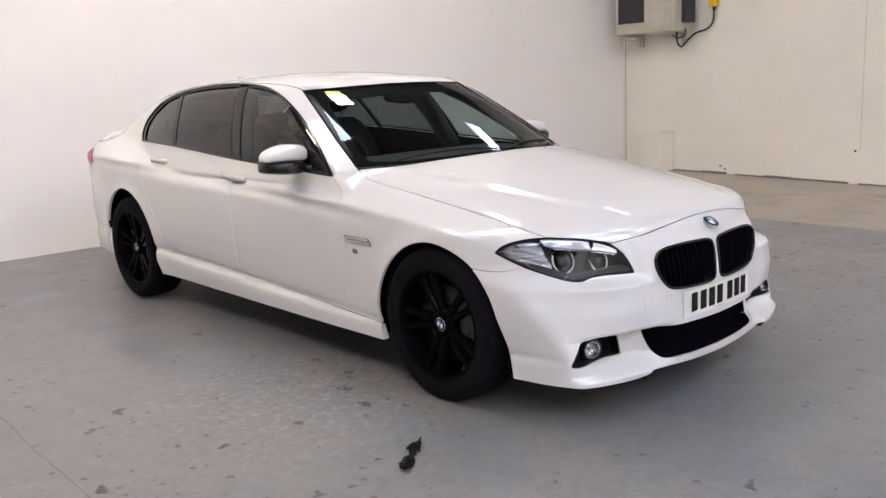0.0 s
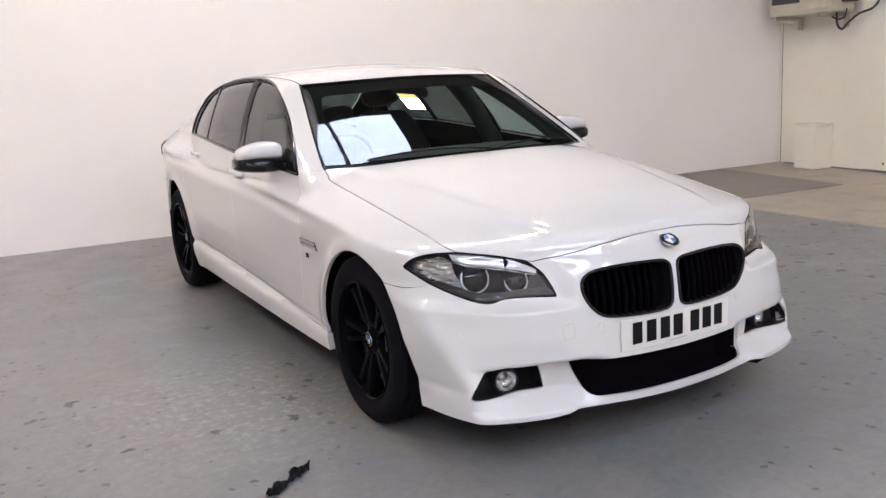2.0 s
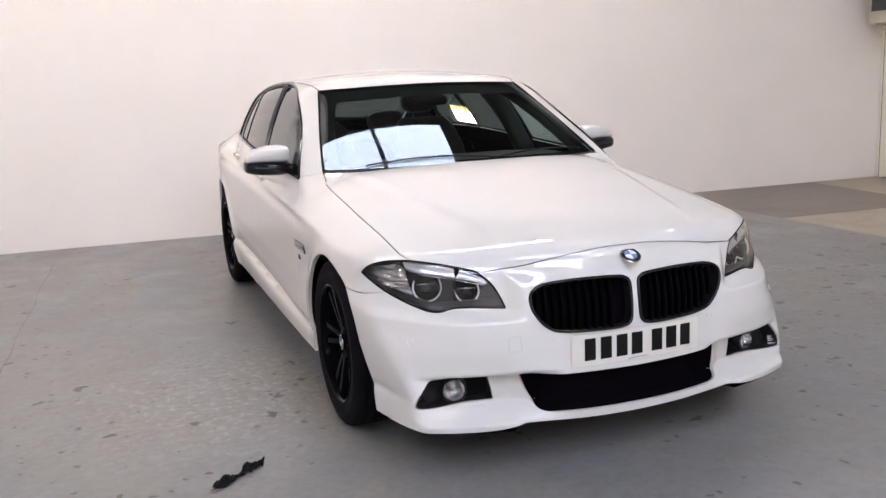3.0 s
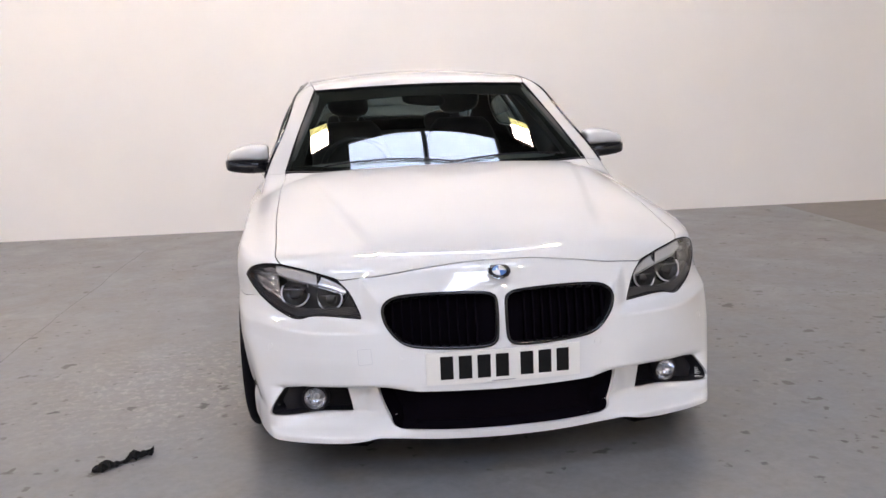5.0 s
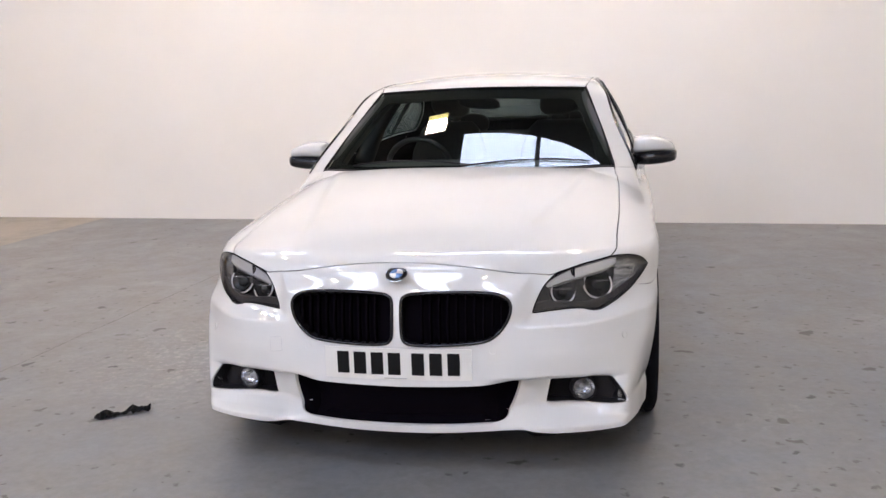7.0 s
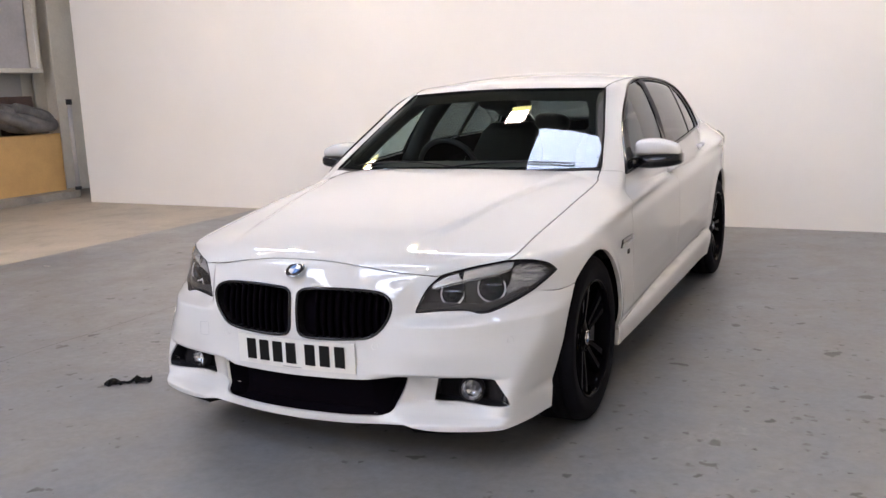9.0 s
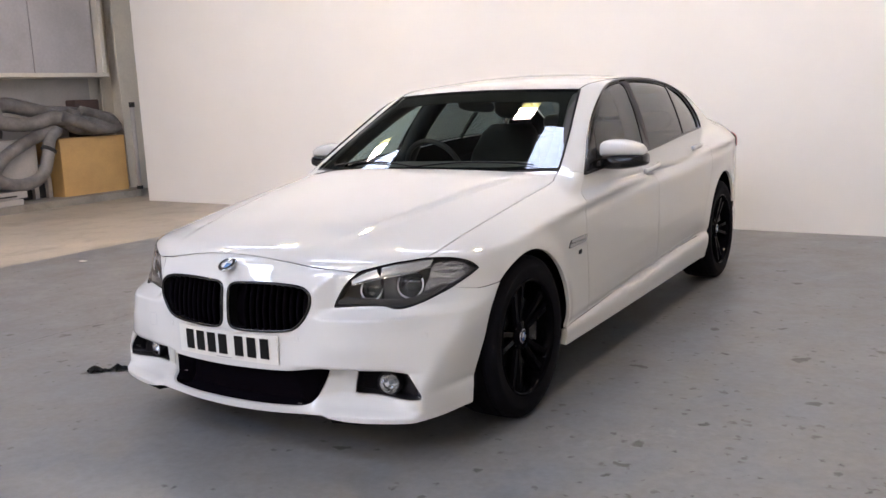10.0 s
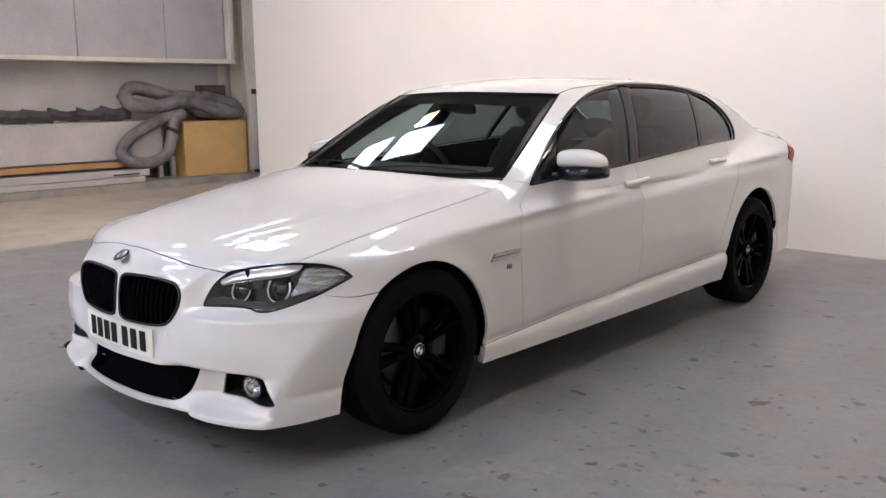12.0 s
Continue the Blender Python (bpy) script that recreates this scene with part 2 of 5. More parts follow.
M_BEIGE = mottled("beige_steel", (0.76, 0.71, 0.62), (0.66, 0.61, 0.53), 0.5, 1.6, 30, 0.06)
M_PLY = mottled("plywood", (0.66, 0.40, 0.15), (0.58, 0.35, 0.13), 0.55, 3.0, 60, 0.06)
M_HOSE = mottled("grey_hose", (0.24, 0.225, 0.22), (0.10, 0.094, 0.092), 0.55, 3.5, 40, 0.1)
M_DUCT = mottled("dark_folded_duct", (0.085, 0.08, 0.08), (0.05, 0.047, 0.048), 0.6, 5, 50, 0.15)
M_PALE = mottled("pale_board", (0.52, 0.49, 0.475), (0.43, 0.405, 0.385), 0.5, 1.4, 30, 0.05)
M_ORANGE = mottled("orange_board", (0.46, 0.26, 0.11), (0.36, 0.20, 0.09), 0.5, 3, 40, 0.05)
M_BRICK = mottled("dark_brick", (0.10, 0.06, 0.05), (0.07, 0.045, 0.04), 0.8, 8, 60, 0.3)
M_CRACK = mottled("wall_crack", (0.62, 0.59, 0.52), (0.52, 0.49, 0.43), 0.8, 6, 40, 0.1)
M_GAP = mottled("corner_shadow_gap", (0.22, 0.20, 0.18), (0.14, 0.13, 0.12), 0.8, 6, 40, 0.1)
M_JOINT = mottled("crack_dirt", (0.16, 0.15, 0.145), (0.12, 0.115, 0.11), 0.8, 6, 40, 0.1)
M_AC = mottled("aged_white_casing", (0.58, 0.54, 0.45), (0.50, 0.46, 0.38), 0.45, 4, 60, 0.02)
M_ACDARK = mat("dark_grille", (0.03, 0.032, 0.035), 0.5)
M_YELLOW = mat("yellow_plastic", (0.70, 0.47, 0.02), 0.4)
M_CABLE = mat("black_cable", (0.015, 0.015, 0.016), 0.5)
M_LITTER = mottled("black_litter", (0.004, 0.004, 0.0045), (0.007, 0.007, 0.0075), 0.6, 20, 80, 0.3)
M_LITTER.node_tree.nodes["Principled BSDF"].inputs["Specular IOR Level"].default_value = 0.12


def glow(name, colour, strength):
    m = bpy.data.materials.new(name)
    m.use_nodes = True
    nt = m.node_tree
    nt.nodes.clear()
    o, e = nt.nodes.new("ShaderNodeOutputMaterial"), nt.nodes.new("ShaderNodeEmission")
    e.inputs[0].default_value, e.inputs[1].default_value = (*colour, 1), strength
    nt.links.new(e.outputs[0], o.inputs[0])
    return m


M_SKYLIGHT = glow("rooflight_daylight", (0.60, 0.77, 1.0), 7.0)
M_FLOOD = glow("floodlight_glow", (1.0, 0.87, 0.61), 98.0)
# the reflector bowl glows by itself, in place of lamp light thrown back
M_BOWL_GLOW = glow("floodlight_bowl_glow", (0.85, 0.80, 0.30), 5.0)


# ---- mesh helpers ----
def mesh_part(name, verts, faces, mats, parent=None, normals=None, slots=None, smooth=True, label=""):
    me = bpy.data.meshes.new(name)
    me.from_pydata([tuple(map(float, v)) for v in verts], [], [tuple(map(int, f)) for f in faces])
    for m in mats if isinstance(mats, (list, tuple)) else [mats]:
        me.materials.append(m)
    me.polygons.foreach_set("use_smooth", [smooth] * len(me.polygons))
    if slots is not None:
        me.polygons.foreach_set("material_index", [int(i) for i in slots])
    me.update()
    if normals is not None:
        me.normals_split_custom_set_from_vertices([tuple(map(float, n)) for n in normals])
    ob = new(name, me)
    ob.parent = parent
    return tagged(ob, label)


def part(name, bm, material, parent=None, label="", smooth=False, angle=None):
    """Links a bmesh as one mesh object under a thing or a part."""
    if angle is not None:
        for f in bm.faces:
            f.smooth = True
        for e in bm.edges:
            if len(e.link_faces) == 2 and e.calc_face_angle(0) > radians(angle):
                e.smooth = False
    elif smooth:
        for f in bm.faces:
            f.smooth = True
    me = bpy.data.meshes.new(name)
    bm.to_mesh(me)
    bm.free()
    for m in material if isinstance(material, (list, tuple)) else [material]:
        me.materials.append(m)
    ob = new(name, me)
    ob.parent = parent
    return tagged(ob, label)


def box_bm(x0, x1, y0, y1, z0, z1, bevel=0.0, seg=2, bm=None):
    own = bm is None
    bm = bm or bmesh.new()
    r = bmesh.ops.create_cube(bm, size=1)
    for v in r["verts"]:
        v.co = ((x0 + x1) / 2 + v.co.x * (x1 - x0), (y0 + y1) / 2 + v.co.y * (y1 - y0), (z0 + z1) / 2 + v.co.z * (z1 - z0))
    if bevel:
        es = list({e for v in r["verts"] for e in v.link_edges})
        bmesh.ops.bevel(bm, geom=es, offset=bevel, segments=seg, profile=0.5, affect="EDGES")
    return bm


def tube(points, radius, sides=10, closed=False, cap=True, squash=1.0):
    """Verts and faces of a tube along points; radius may be a list."""
    pts = [Vector(p) for p in points]
    n = len(pts)
    rad = radius if isinstance(radius, (list, tuple, np.ndarray)) else [radius] * n
    verts, faces = [], []
    up = None
    for i, p in enumerate(pts):
        a, b = (pts[(i - 1) % n], pts[(i + 1) % n]) if closed else (pts[max(i - 1, 0)], pts[min(i + 1, n - 1)])
        t = (b - a).normalized()
        if up is None:
            up = Vector((0, 0, 1)) if abs(t.z) < 0.9 else Vector((0, 1, 0))
        u = t.cross(up).normalized()
        w = u.cross(t).normalized()
        up = w
        for k in range(sides):
            c, s = math.cos(2 * math.pi * k / sides), math.sin(2 * math.pi * k / sides)
            verts.append(p + (u * c + w * s * squash) * rad[i])
    for i in range(n if closed else n - 1):
        j = (i + 1) % n
        for k in range(sides):
            k2 = (k + 1) % sides
            faces.append((i * sides + k, i * sides + k2, j * sides + k2, j * sides + k))
    if cap and not closed:
        faces.append(tuple(range(sides))[::-1])
        faces.append(tuple((n - 1) * sides + k for k in range(sides)))
    return verts, faces


def tube_part(name, points, radius, material, parent=None, sides=10, closed=False, label="", squash=1.0):
    v, f = tube(points, radius, sides, closed, True, squash)
    return mesh_part(name, v, f, material, parent, label=label)


def lathe(profile, seg=48):
    """A surface turned about the x axis: profile rows of (x, radius)."""
    verts, faces = [], []
    n = len(profile)
    for k in range(seg):
        c, s = math.cos(2 * math.pi * k / seg), math.sin(2 * math.pi * k / seg)
        verts += [(x, r * c, r * s) for x, r in profile]
    for k in range(seg):
        k2 = (k + 1) % seg
        for i in range(n - 1):
            faces.append((k * n + i, k * n + i + 1, k2 * n + i + 1, k2 * n + i))
    return verts, faces


def spl(points, step=0.01, closed=False):
    """A dense smooth curve through points."""
    p = np.array(points, float)
    n = len(p)
    idx = (lambda i: p[i % n]) if closed else (lambda i: p[min(max(i, 0), n - 1)])
    out = []
    for i in range(n if closed else n - 1):
        a, b, c, d = idx(i - 1), idx(i), idx(i + 1), idx(i + 2)
        k = max(2, int(np.linalg.norm(c - b) / step))
        t = np.arange(k)[:, None] / k
        out.append(0.5 * (2 * b + (c - a) * t + (2 * a - 5 * b + 4 * c - d) * t**2 + (3 * b - a - 3 * c + d) * t**3))
    if not closed:
        out.append(p[-1:])
    return np.concatenate(out)


def straight(points, step=0.01):
    p = np.array(points, float)
    out = [a + (b - a) * (np.arange(k)[:, None] / k) for a, b in zip(p[:-1], p[1:]) for k in [max(1, int(np.linalg.norm(b - a) / step))]]
    return np.concatenate(out + [p[-1:]])


def knots(xs, ys):
    """A smooth function through a few values."""
    xs, ys = np.array(xs, float), np.array(ys, float)
    n = len(xs)
    h = np.diff(xs)
    A, r = np.eye(n), np.zeros(n)
    for i in range(1, n - 1):
        A[i, i - 1 : i + 2] = h[i - 1], 2 * (h[i - 1] + h[i]), h[i]
        r[i] = 3 * ((ys[i + 1] - ys[i]) / h[i] - (ys[i] - ys[i - 1]) / h[i - 1])
    c = np.linalg.solve(A, r)
    g = np.linspace(xs[0], xs[-1], 3000)
    i = np.clip(np.searchsorted(xs, g) - 1, 0, n - 2)
    t = g - xs[i]
    b = (ys[i + 1] - ys[i]) / h[i] - h[i] * (2 * c[i] + c[i + 1]) / 3
    v = ys[i] + b * t + c[i] * t**2 + (c[i + 1] - c[i]) / (3 * h[i]) * t**3
    return lambda q: np.interp(q, g, v)


def smax(a, b, k):
    return np.maximum(a, b) + np.maximum(k - np.abs(a - b), 0) ** 2 / (4 * k)


def smin(a, b, k):
    return -smax(-a, -b, k)


def step01(v, a, b):
    t = np.clip((v - a) / (b - a), 0, 1)
    return t * t * (3 - 2 * t)


# ---- the saloon's outer shape: front axle at y 0, nose towards -y ----
WHEELBASE, ARCH_Z = 2.998, 0.325
ARCH_RF, ARCH_RR = 0.372, 0.410
K_PLAN = knots([-1.0, -0.5, 0.0, 0.6, 1.5, 2.4, 3.0, 3.5, 3.9, 4.3], [0.835, 0.882, 0.899, 0.908, 0.918, 0.922, 0.916, 0.866, 0.785, 0.69])
K_CREASE = knots([-0.6, -0.2, 0.3, 1.1, 1.9, 2.6, 3.2, 4.2], [0.70, 0.745, 0.79, 0.845, 0.885, 0.912, 0.925, 0.92])
K_TILT = knots([-0.6, 0.3, 1.0, 1.7, 2.4, 3.0, 4.2], [1.35, 1.40, 1.05, 0.72, 0.76, 1.0, 1.2])
K_NOSE = knots([0.0, 0.10, 0.17, 0.25, 0.33, 0.42, 0.50, 0.58, 0.66, 0.725, 0.76, 0.80, 0.9, 1.2], [-0.76, -0.797, -0.812, -0.820, -0.820, -0.812, -0.805, -0.798, -0.782, -0.758, -0.742, -0.71, -0.55, -0.1])


def K_BOW(z, x):
    """How far the nose sweeps back at each height: a sharp ledge lies below the lamps."""
    t = np.clip((z - 0.548) / 0.034, 0, 1)
    out = step01(x, 0.58, 0.84)
    sweep = t * (2 - t) * (1 - out) + step01(z, 0.22, 0.64) * out
    side = np.maximum(step01(x, 0.392, 0.465), step01(z, 0.635, 0.720))
    return 0.21 + 0.035 * np.clip(z / 0.5, 0, 1) ** 2 + 0.205 * sweep * side - 0.015 * (1 - t) * step01(x, 0.36, 0.50) / np.maximum(x, 0.3) ** 2


K_TOP = knots([-1.0, -0.73, -0.55, -0.3, 0.0, 0.3, 0.5, 0.8, 1.4, 2.4, 3.0, 3.35, 3.7, 4.02, 4.3], [0.70, 0.774, 0.823, 0.868, 0.916, 0.957, 0.978, 0.975, 0.93, 0.95, 1.03, 1.065, 1.085, 1.095, 1.06])
K_CROWN = knots([-1.0, -0.5, 0.0, 0.6, 1.5, 3.2, 4.3], [0.10, 0.092, 0.075, 0.062, 0.04, 0.05, 0.06])
K_ROOF = knots([0.4, 0.9, 1.25, 1.6, 2.0, 2.4, 2.8, 3.2, 3.7], [1.19, 1.303, 1.376, 1.418, 1.434, 1.425, 1.385, 1.315, 1.19])
K_GPLAN = knots([0.3, 0.75, 1.3, 2.0, 2.5, 2.9, 3.3, 3.8], [-0.065, -0.034, -0.014, 0.0, -0.012, -0.052, -0.105, -0.17])


def door_section(h):
    """How far the side stands out at a height above the sill's upper edge: the door's foot tucks in over it."""
    at = [-0.30, -0.15, -0.10, -0.06, -0.032, -0.012, 0.004, 0.034, 0.09, 0.2, 0.5]
    out = [-0.05, -0.020, -0.011, -0.006, -0.006, -0.014, -0.042, -0.018, -0.009, -0.001, 0.0]
    return sum(np.interp(h + d, at, out) for d in (-0.008, -0.004, 0.0, 0.004, 0.008)) / 5


def body(p):
    """Signed shape of the whole car: negative inside."""
    x, y, z = np.abs(p[:, 0]), p[:, 1], p[:, 2]
    plan, crease, q = K_PLAN(y), K_CREASE(y), K_TILT(y)
    df, dr = np.hypot(y, z - ARCH_Z), np.hypot(y - WHEELBASE, z - ARCH_Z)
    flare = 0.016 * np.exp(-(((df - 0.375) / 0.055) ** 2)) + 0.012 * np.exp(-(((dr - 0.39) / 0.06) ** 2))
    flare = flare * step01(z, 0.18, 0.4) * (1 - 0.75 * step01(-y, 0.15, 0.33))
    sill = step01(y, 0.2, 1.5) * (1 - step01(y, 2.4, 2.7))
    sect = door_section(z - 0.271 - 0.0405 * np.clip(y, 0, 3)) * (0.35 + 0.65 * sill)
    tuck = 0.042 * (1 - step01(z, 0.24, 0.52)) * (1 - step01(y, -0.50, -0.20))
    under = 0.014 * np.exp(-(((z - crease + 0.036) / 0.028) ** 2)) * step01(y, 0.25, 0.95) * (1 - step01(y, 3.2, 3.7))
    side = x - (plan + sect + flare - tuck - under)
    shoulder = (x - plan - 0.004 + q * (z - crease)) / np.sqrt(1 + q * q)
    ridge = 0.37 + 0.26 * (y + 0.7) / 1.3
    raised = 0.010 * (1 - step01(x, ridge - 0.02, ridge + 0.035)) * step01(y, -0.75, -0.3) * (1 - step01(y, 0.6, 0.9))
    top = (z - (K_TOP(y) - K_CROWN(y) * (x / 0.75) ** 2.3 + raised)) * 0.95
    bow = K_BOW(z, x)
    # the lower blade and the channel round the fog lamps
    lip = 0.024 * np.clip((0.216 - z) / 0.018, 0, 1) * step01(x, 0.42, 0.47)
    dip = 0.092 * step01(x, 0.28, 0.47) * (1 - step01(x, 0.56, 0.80)) * np.clip((0.363 - z) / 0.018, 0, 1) * np.clip((z - 0.198) / 0.046, 0, 1)
    round_c = 0.28 + 0.26 * step01(z, 0.54, 0.64)
    slope = 2 * bow * x + 10 * round_c * x**9
    wing = 0.022 * step01(x, 0.36, 0.52) * (1 - step01(z, 0.34, 0.46))
    front = (K_NOSE(z) + bow * x * x + round_c * x**10 - lip + dip + wing - y) / np.sqrt(1 + slope * slope)
    corner = 0.923 * x - 0.384 * y - 0.975
    front = smax(front, corner, 0.016)
    rear = (y - (4.07 - 0.15 * x * x - 0.55 * x**10 - 0.10 * (z - 0.7) ** 2)) * 0.8
    dish = sum(0.015 * np.exp(-(((y - yc) / 0.052) ** 4) - (((z - zc) / 0.030) ** 4)) for yc, zc in ((1.585, 0.886), (2.530, 0.944)))
    hull = smax(smax(side, shoulder, 0.009), top, 0.07) + dish * (x > 0.6)
    hull = smax(smax(hull, front, 0.04), rear, 0.08)
    up = z - 0.98
    gx = 0.85 + K_GPLAN(y) - 0.35 * up - 0.38 * np.maximum(up, 0) ** 2
    gside = (x - gx) * 0.92
    groof = z - (K_ROOF(y) - 0.125 * x * x)
    gwind = (0.455 + up / 0.50 + 0.52 * x * x + 0.10 * (up - 0.18) ** 2 - y) * 0.44
    grear = (y - (3.68 - (z - 1.07) / 0.48 - 0.22 * x * x)) * 0.42
    house = smax(smax(smax(gside, groof, 0.06), gwind, 0.022), grear, 0.08)
    house = smax(house, (0.86 - z), 0.04)
    join_k = 0.008 + 0.05 * step01(y, 2.6, 3.1) + 0.02 * step01(x, 0.66, 0.76) * (1 - step01(y, 0.8, 1.1))
    return smin(hull, house, join_k)


def screen(p):
    """The windscreen's own surface."""
    up = p[:, 2] - 0.98
    return (0.455 + up / 0.50 + 0.52 * p[:, 0] ** 2 + 0.10 * (up - 0.18) ** 2 - p[:, 1]) * 0.44


def screen_bulge(p):
    """The soft double bulge of the windscreen glass."""
    x2, u = p[:, 0] ** 2, p[:, 2] - 1.16
    return (u / 0.602 + 0.211 * x2 + 0.055 * x2 * x2 + 0.121 * x2 * u + 0.338 * u * u + 0.775 * u**3 - p[:, 1]) * 0.44


def gradient(p, field=body):
    e = 0.003
    g = np.stack([field(p + e * np.eye(3)[i]) - field(p - e * np.eye(3)[i]) for i in range(3)], 1)
    return g / np.maximum(np.linalg.norm(g, axis=1, keepdims=True), 1e-9)


class Around:
    """Rays out from the car's long axis: coordinates are the length y and the angle."""
    z0, scale = 0.55, 0.8

    def flat(self, p):
        p = np.asarray(p, float)
        return np.stack([p[:, 1], (np.mod(np.arctan2(p[:, 2] - self.z0, p[:, 0]) + 1.57, 6.2832) - 1.57) * self.scale], 1)

    def ray(self, q):
        a, o = q[:, 1] / self.scale, np.zeros(len(q))
        return np.stack([o, q[:, 0], o + self.z0], 1), np.stack([np.cos(a), o, np.sin(a)], 1)


class Wrap:
    """Rays out from an upright axis, for the nose and the tail: coordinates are the angle and the height."""
    scale = 0.95

    def __init__(self, y0, sign):
        self.y0, self.sign = y0, sign

    def flat(self, p):
        p = np.asarray(p, float)
        return np.stack([np.arctan2(p[:, 0], self.sign * (p[:, 1] - self.y0)) * self.scale, p[:, 2]], 1)

    def ray(self, q):
        a, o = q[:, 0] / self.scale, np.zeros(len(q))
        return np.stack([o, o + self.y0, q[:, 1]], 1), np.stack([np.sin(a), self.sign * np.cos(a), o], 1)


AROUND, NOSE, TAIL = Around(), Wrap(0.3, -1), Wrap(3.2, 1)


def on_body(chart, q, field=body):
    """The outermost points of the body on a chart's rays."""
    o, d = chart.ray(q)
    lo, hi = np.full(len(q), 0.05), np.full(len(q), 1.45)
    found = np.zeros(len(q), bool)
    prev = hi.copy()
    for r in np.linspace(1.45, 0.05, 57):
        inside = (field(o + d * r) < 0) & ~found
        lo[inside], hi[inside] = r, prev[inside]
        found |= inside
        prev = np.where(found, prev, r)
    for _ in range(16):
        mid = (lo + hi) / 2
        inn = field(o + d * mid[:, None]) < 0
        lo, hi = np.where(inn, mid, lo), np.where(inn, hi, mid)
    return o + d * lo[:, None]


def snap(curve, chart):
    return on_body(chart, chart.flat(np.asarray(curve, float)))


def inside_poly(q, poly):
    x, y = q[:, 0], q[:, 1]
    odd = np.zeros(len(q), bool)
    for (x1, y1), (x2, y2) in zip(poly, np.roll(poly, -1, 0)):
        hit = (y1 > y) != (y2 > y)
        with np.errstate(divide="ignore", invalid="ignore"):
            odd ^= hit & (x < (x2 - x1) * (y - y1) / (y2 - y1) + x1)
    return odd


def resample(poly, step):
    """A closed outline at even steps."""
    p = np.concatenate([poly, poly[:1]])
    s = np.r_[0, np.cumsum(np.linalg.norm(np.diff(p, axis=0), axis=1))]
    n = max(8, int(s[-1] / step))
    t = np.arange(n) * s[-1] / n
    return np.stack([np.interp(t, s, p[:, k]) for k in range(p.shape[1])], 1)


def shrink(poly, gap):
    """Moves a closed 2D outline inwards by gap."""
    area2 = np.sum(poly[:, 0] * np.roll(poly[:, 1], -1) - np.roll(poly[:, 0], -1) * poly[:, 1])
    t = np.roll(poly, -1, 0) - np.roll(poly, 1, 0)
    t /= np.maximum(np.linalg.norm(t, axis=1, keepdims=True), 1e-9)
    n = np.stack([-t[:, 1], t[:, 0]], 1) * np.sign(area2)
    return poly + n * gap


def fill(outline, holes, h):
    """Triangles over a flat outline with holes."""
    from mathutils.geometry import delaunay_2d_cdt
    loops = [outline, *holes]
    lo, hi = outline.min(0), outline.max(0)
    gx, gy = np.meshgrid(np.arange(lo[0] + h / 2, hi[0], h), np.arange(lo[1] + h / 2, hi[1], h))
    grid = np.stack([gx.ravel(), gy.ravel()], 1)
    grid = grid[inside_poly(grid, outline)]
    for hole in holes:
        grid = grid[~inside_poly(grid, hole)]
    edge = np.concatenate(loops)
    keep = np.array([((edge - g) ** 2).sum(1).min() > (0.55 * h) ** 2 for g in grid], bool) if len(grid) else np.zeros(0, bool)
    grid = grid[keep]
    verts = np.concatenate([edge, grid])
    edges, s = [], 0
    for loop in loops:
        edges += [(s + i, s + (i + 1) % len(loop)) for i in range(len(loop))]
        s += len(loop)
    out = delaunay_2d_cdt([Vector(v) for v in verts], edges, [], 0, 1e-7)
    v2 = np.array([tuple(v) for v in out[0]])
    tri = np.array([f for f in out[2] if len(f) == 3])
    mid = v2[tri].mean(1)
    ok = inside_poly(mid, outline)
    for hole in holes:
        ok &= ~inside_poly(mid, hole)
    return v2, tri[ok]


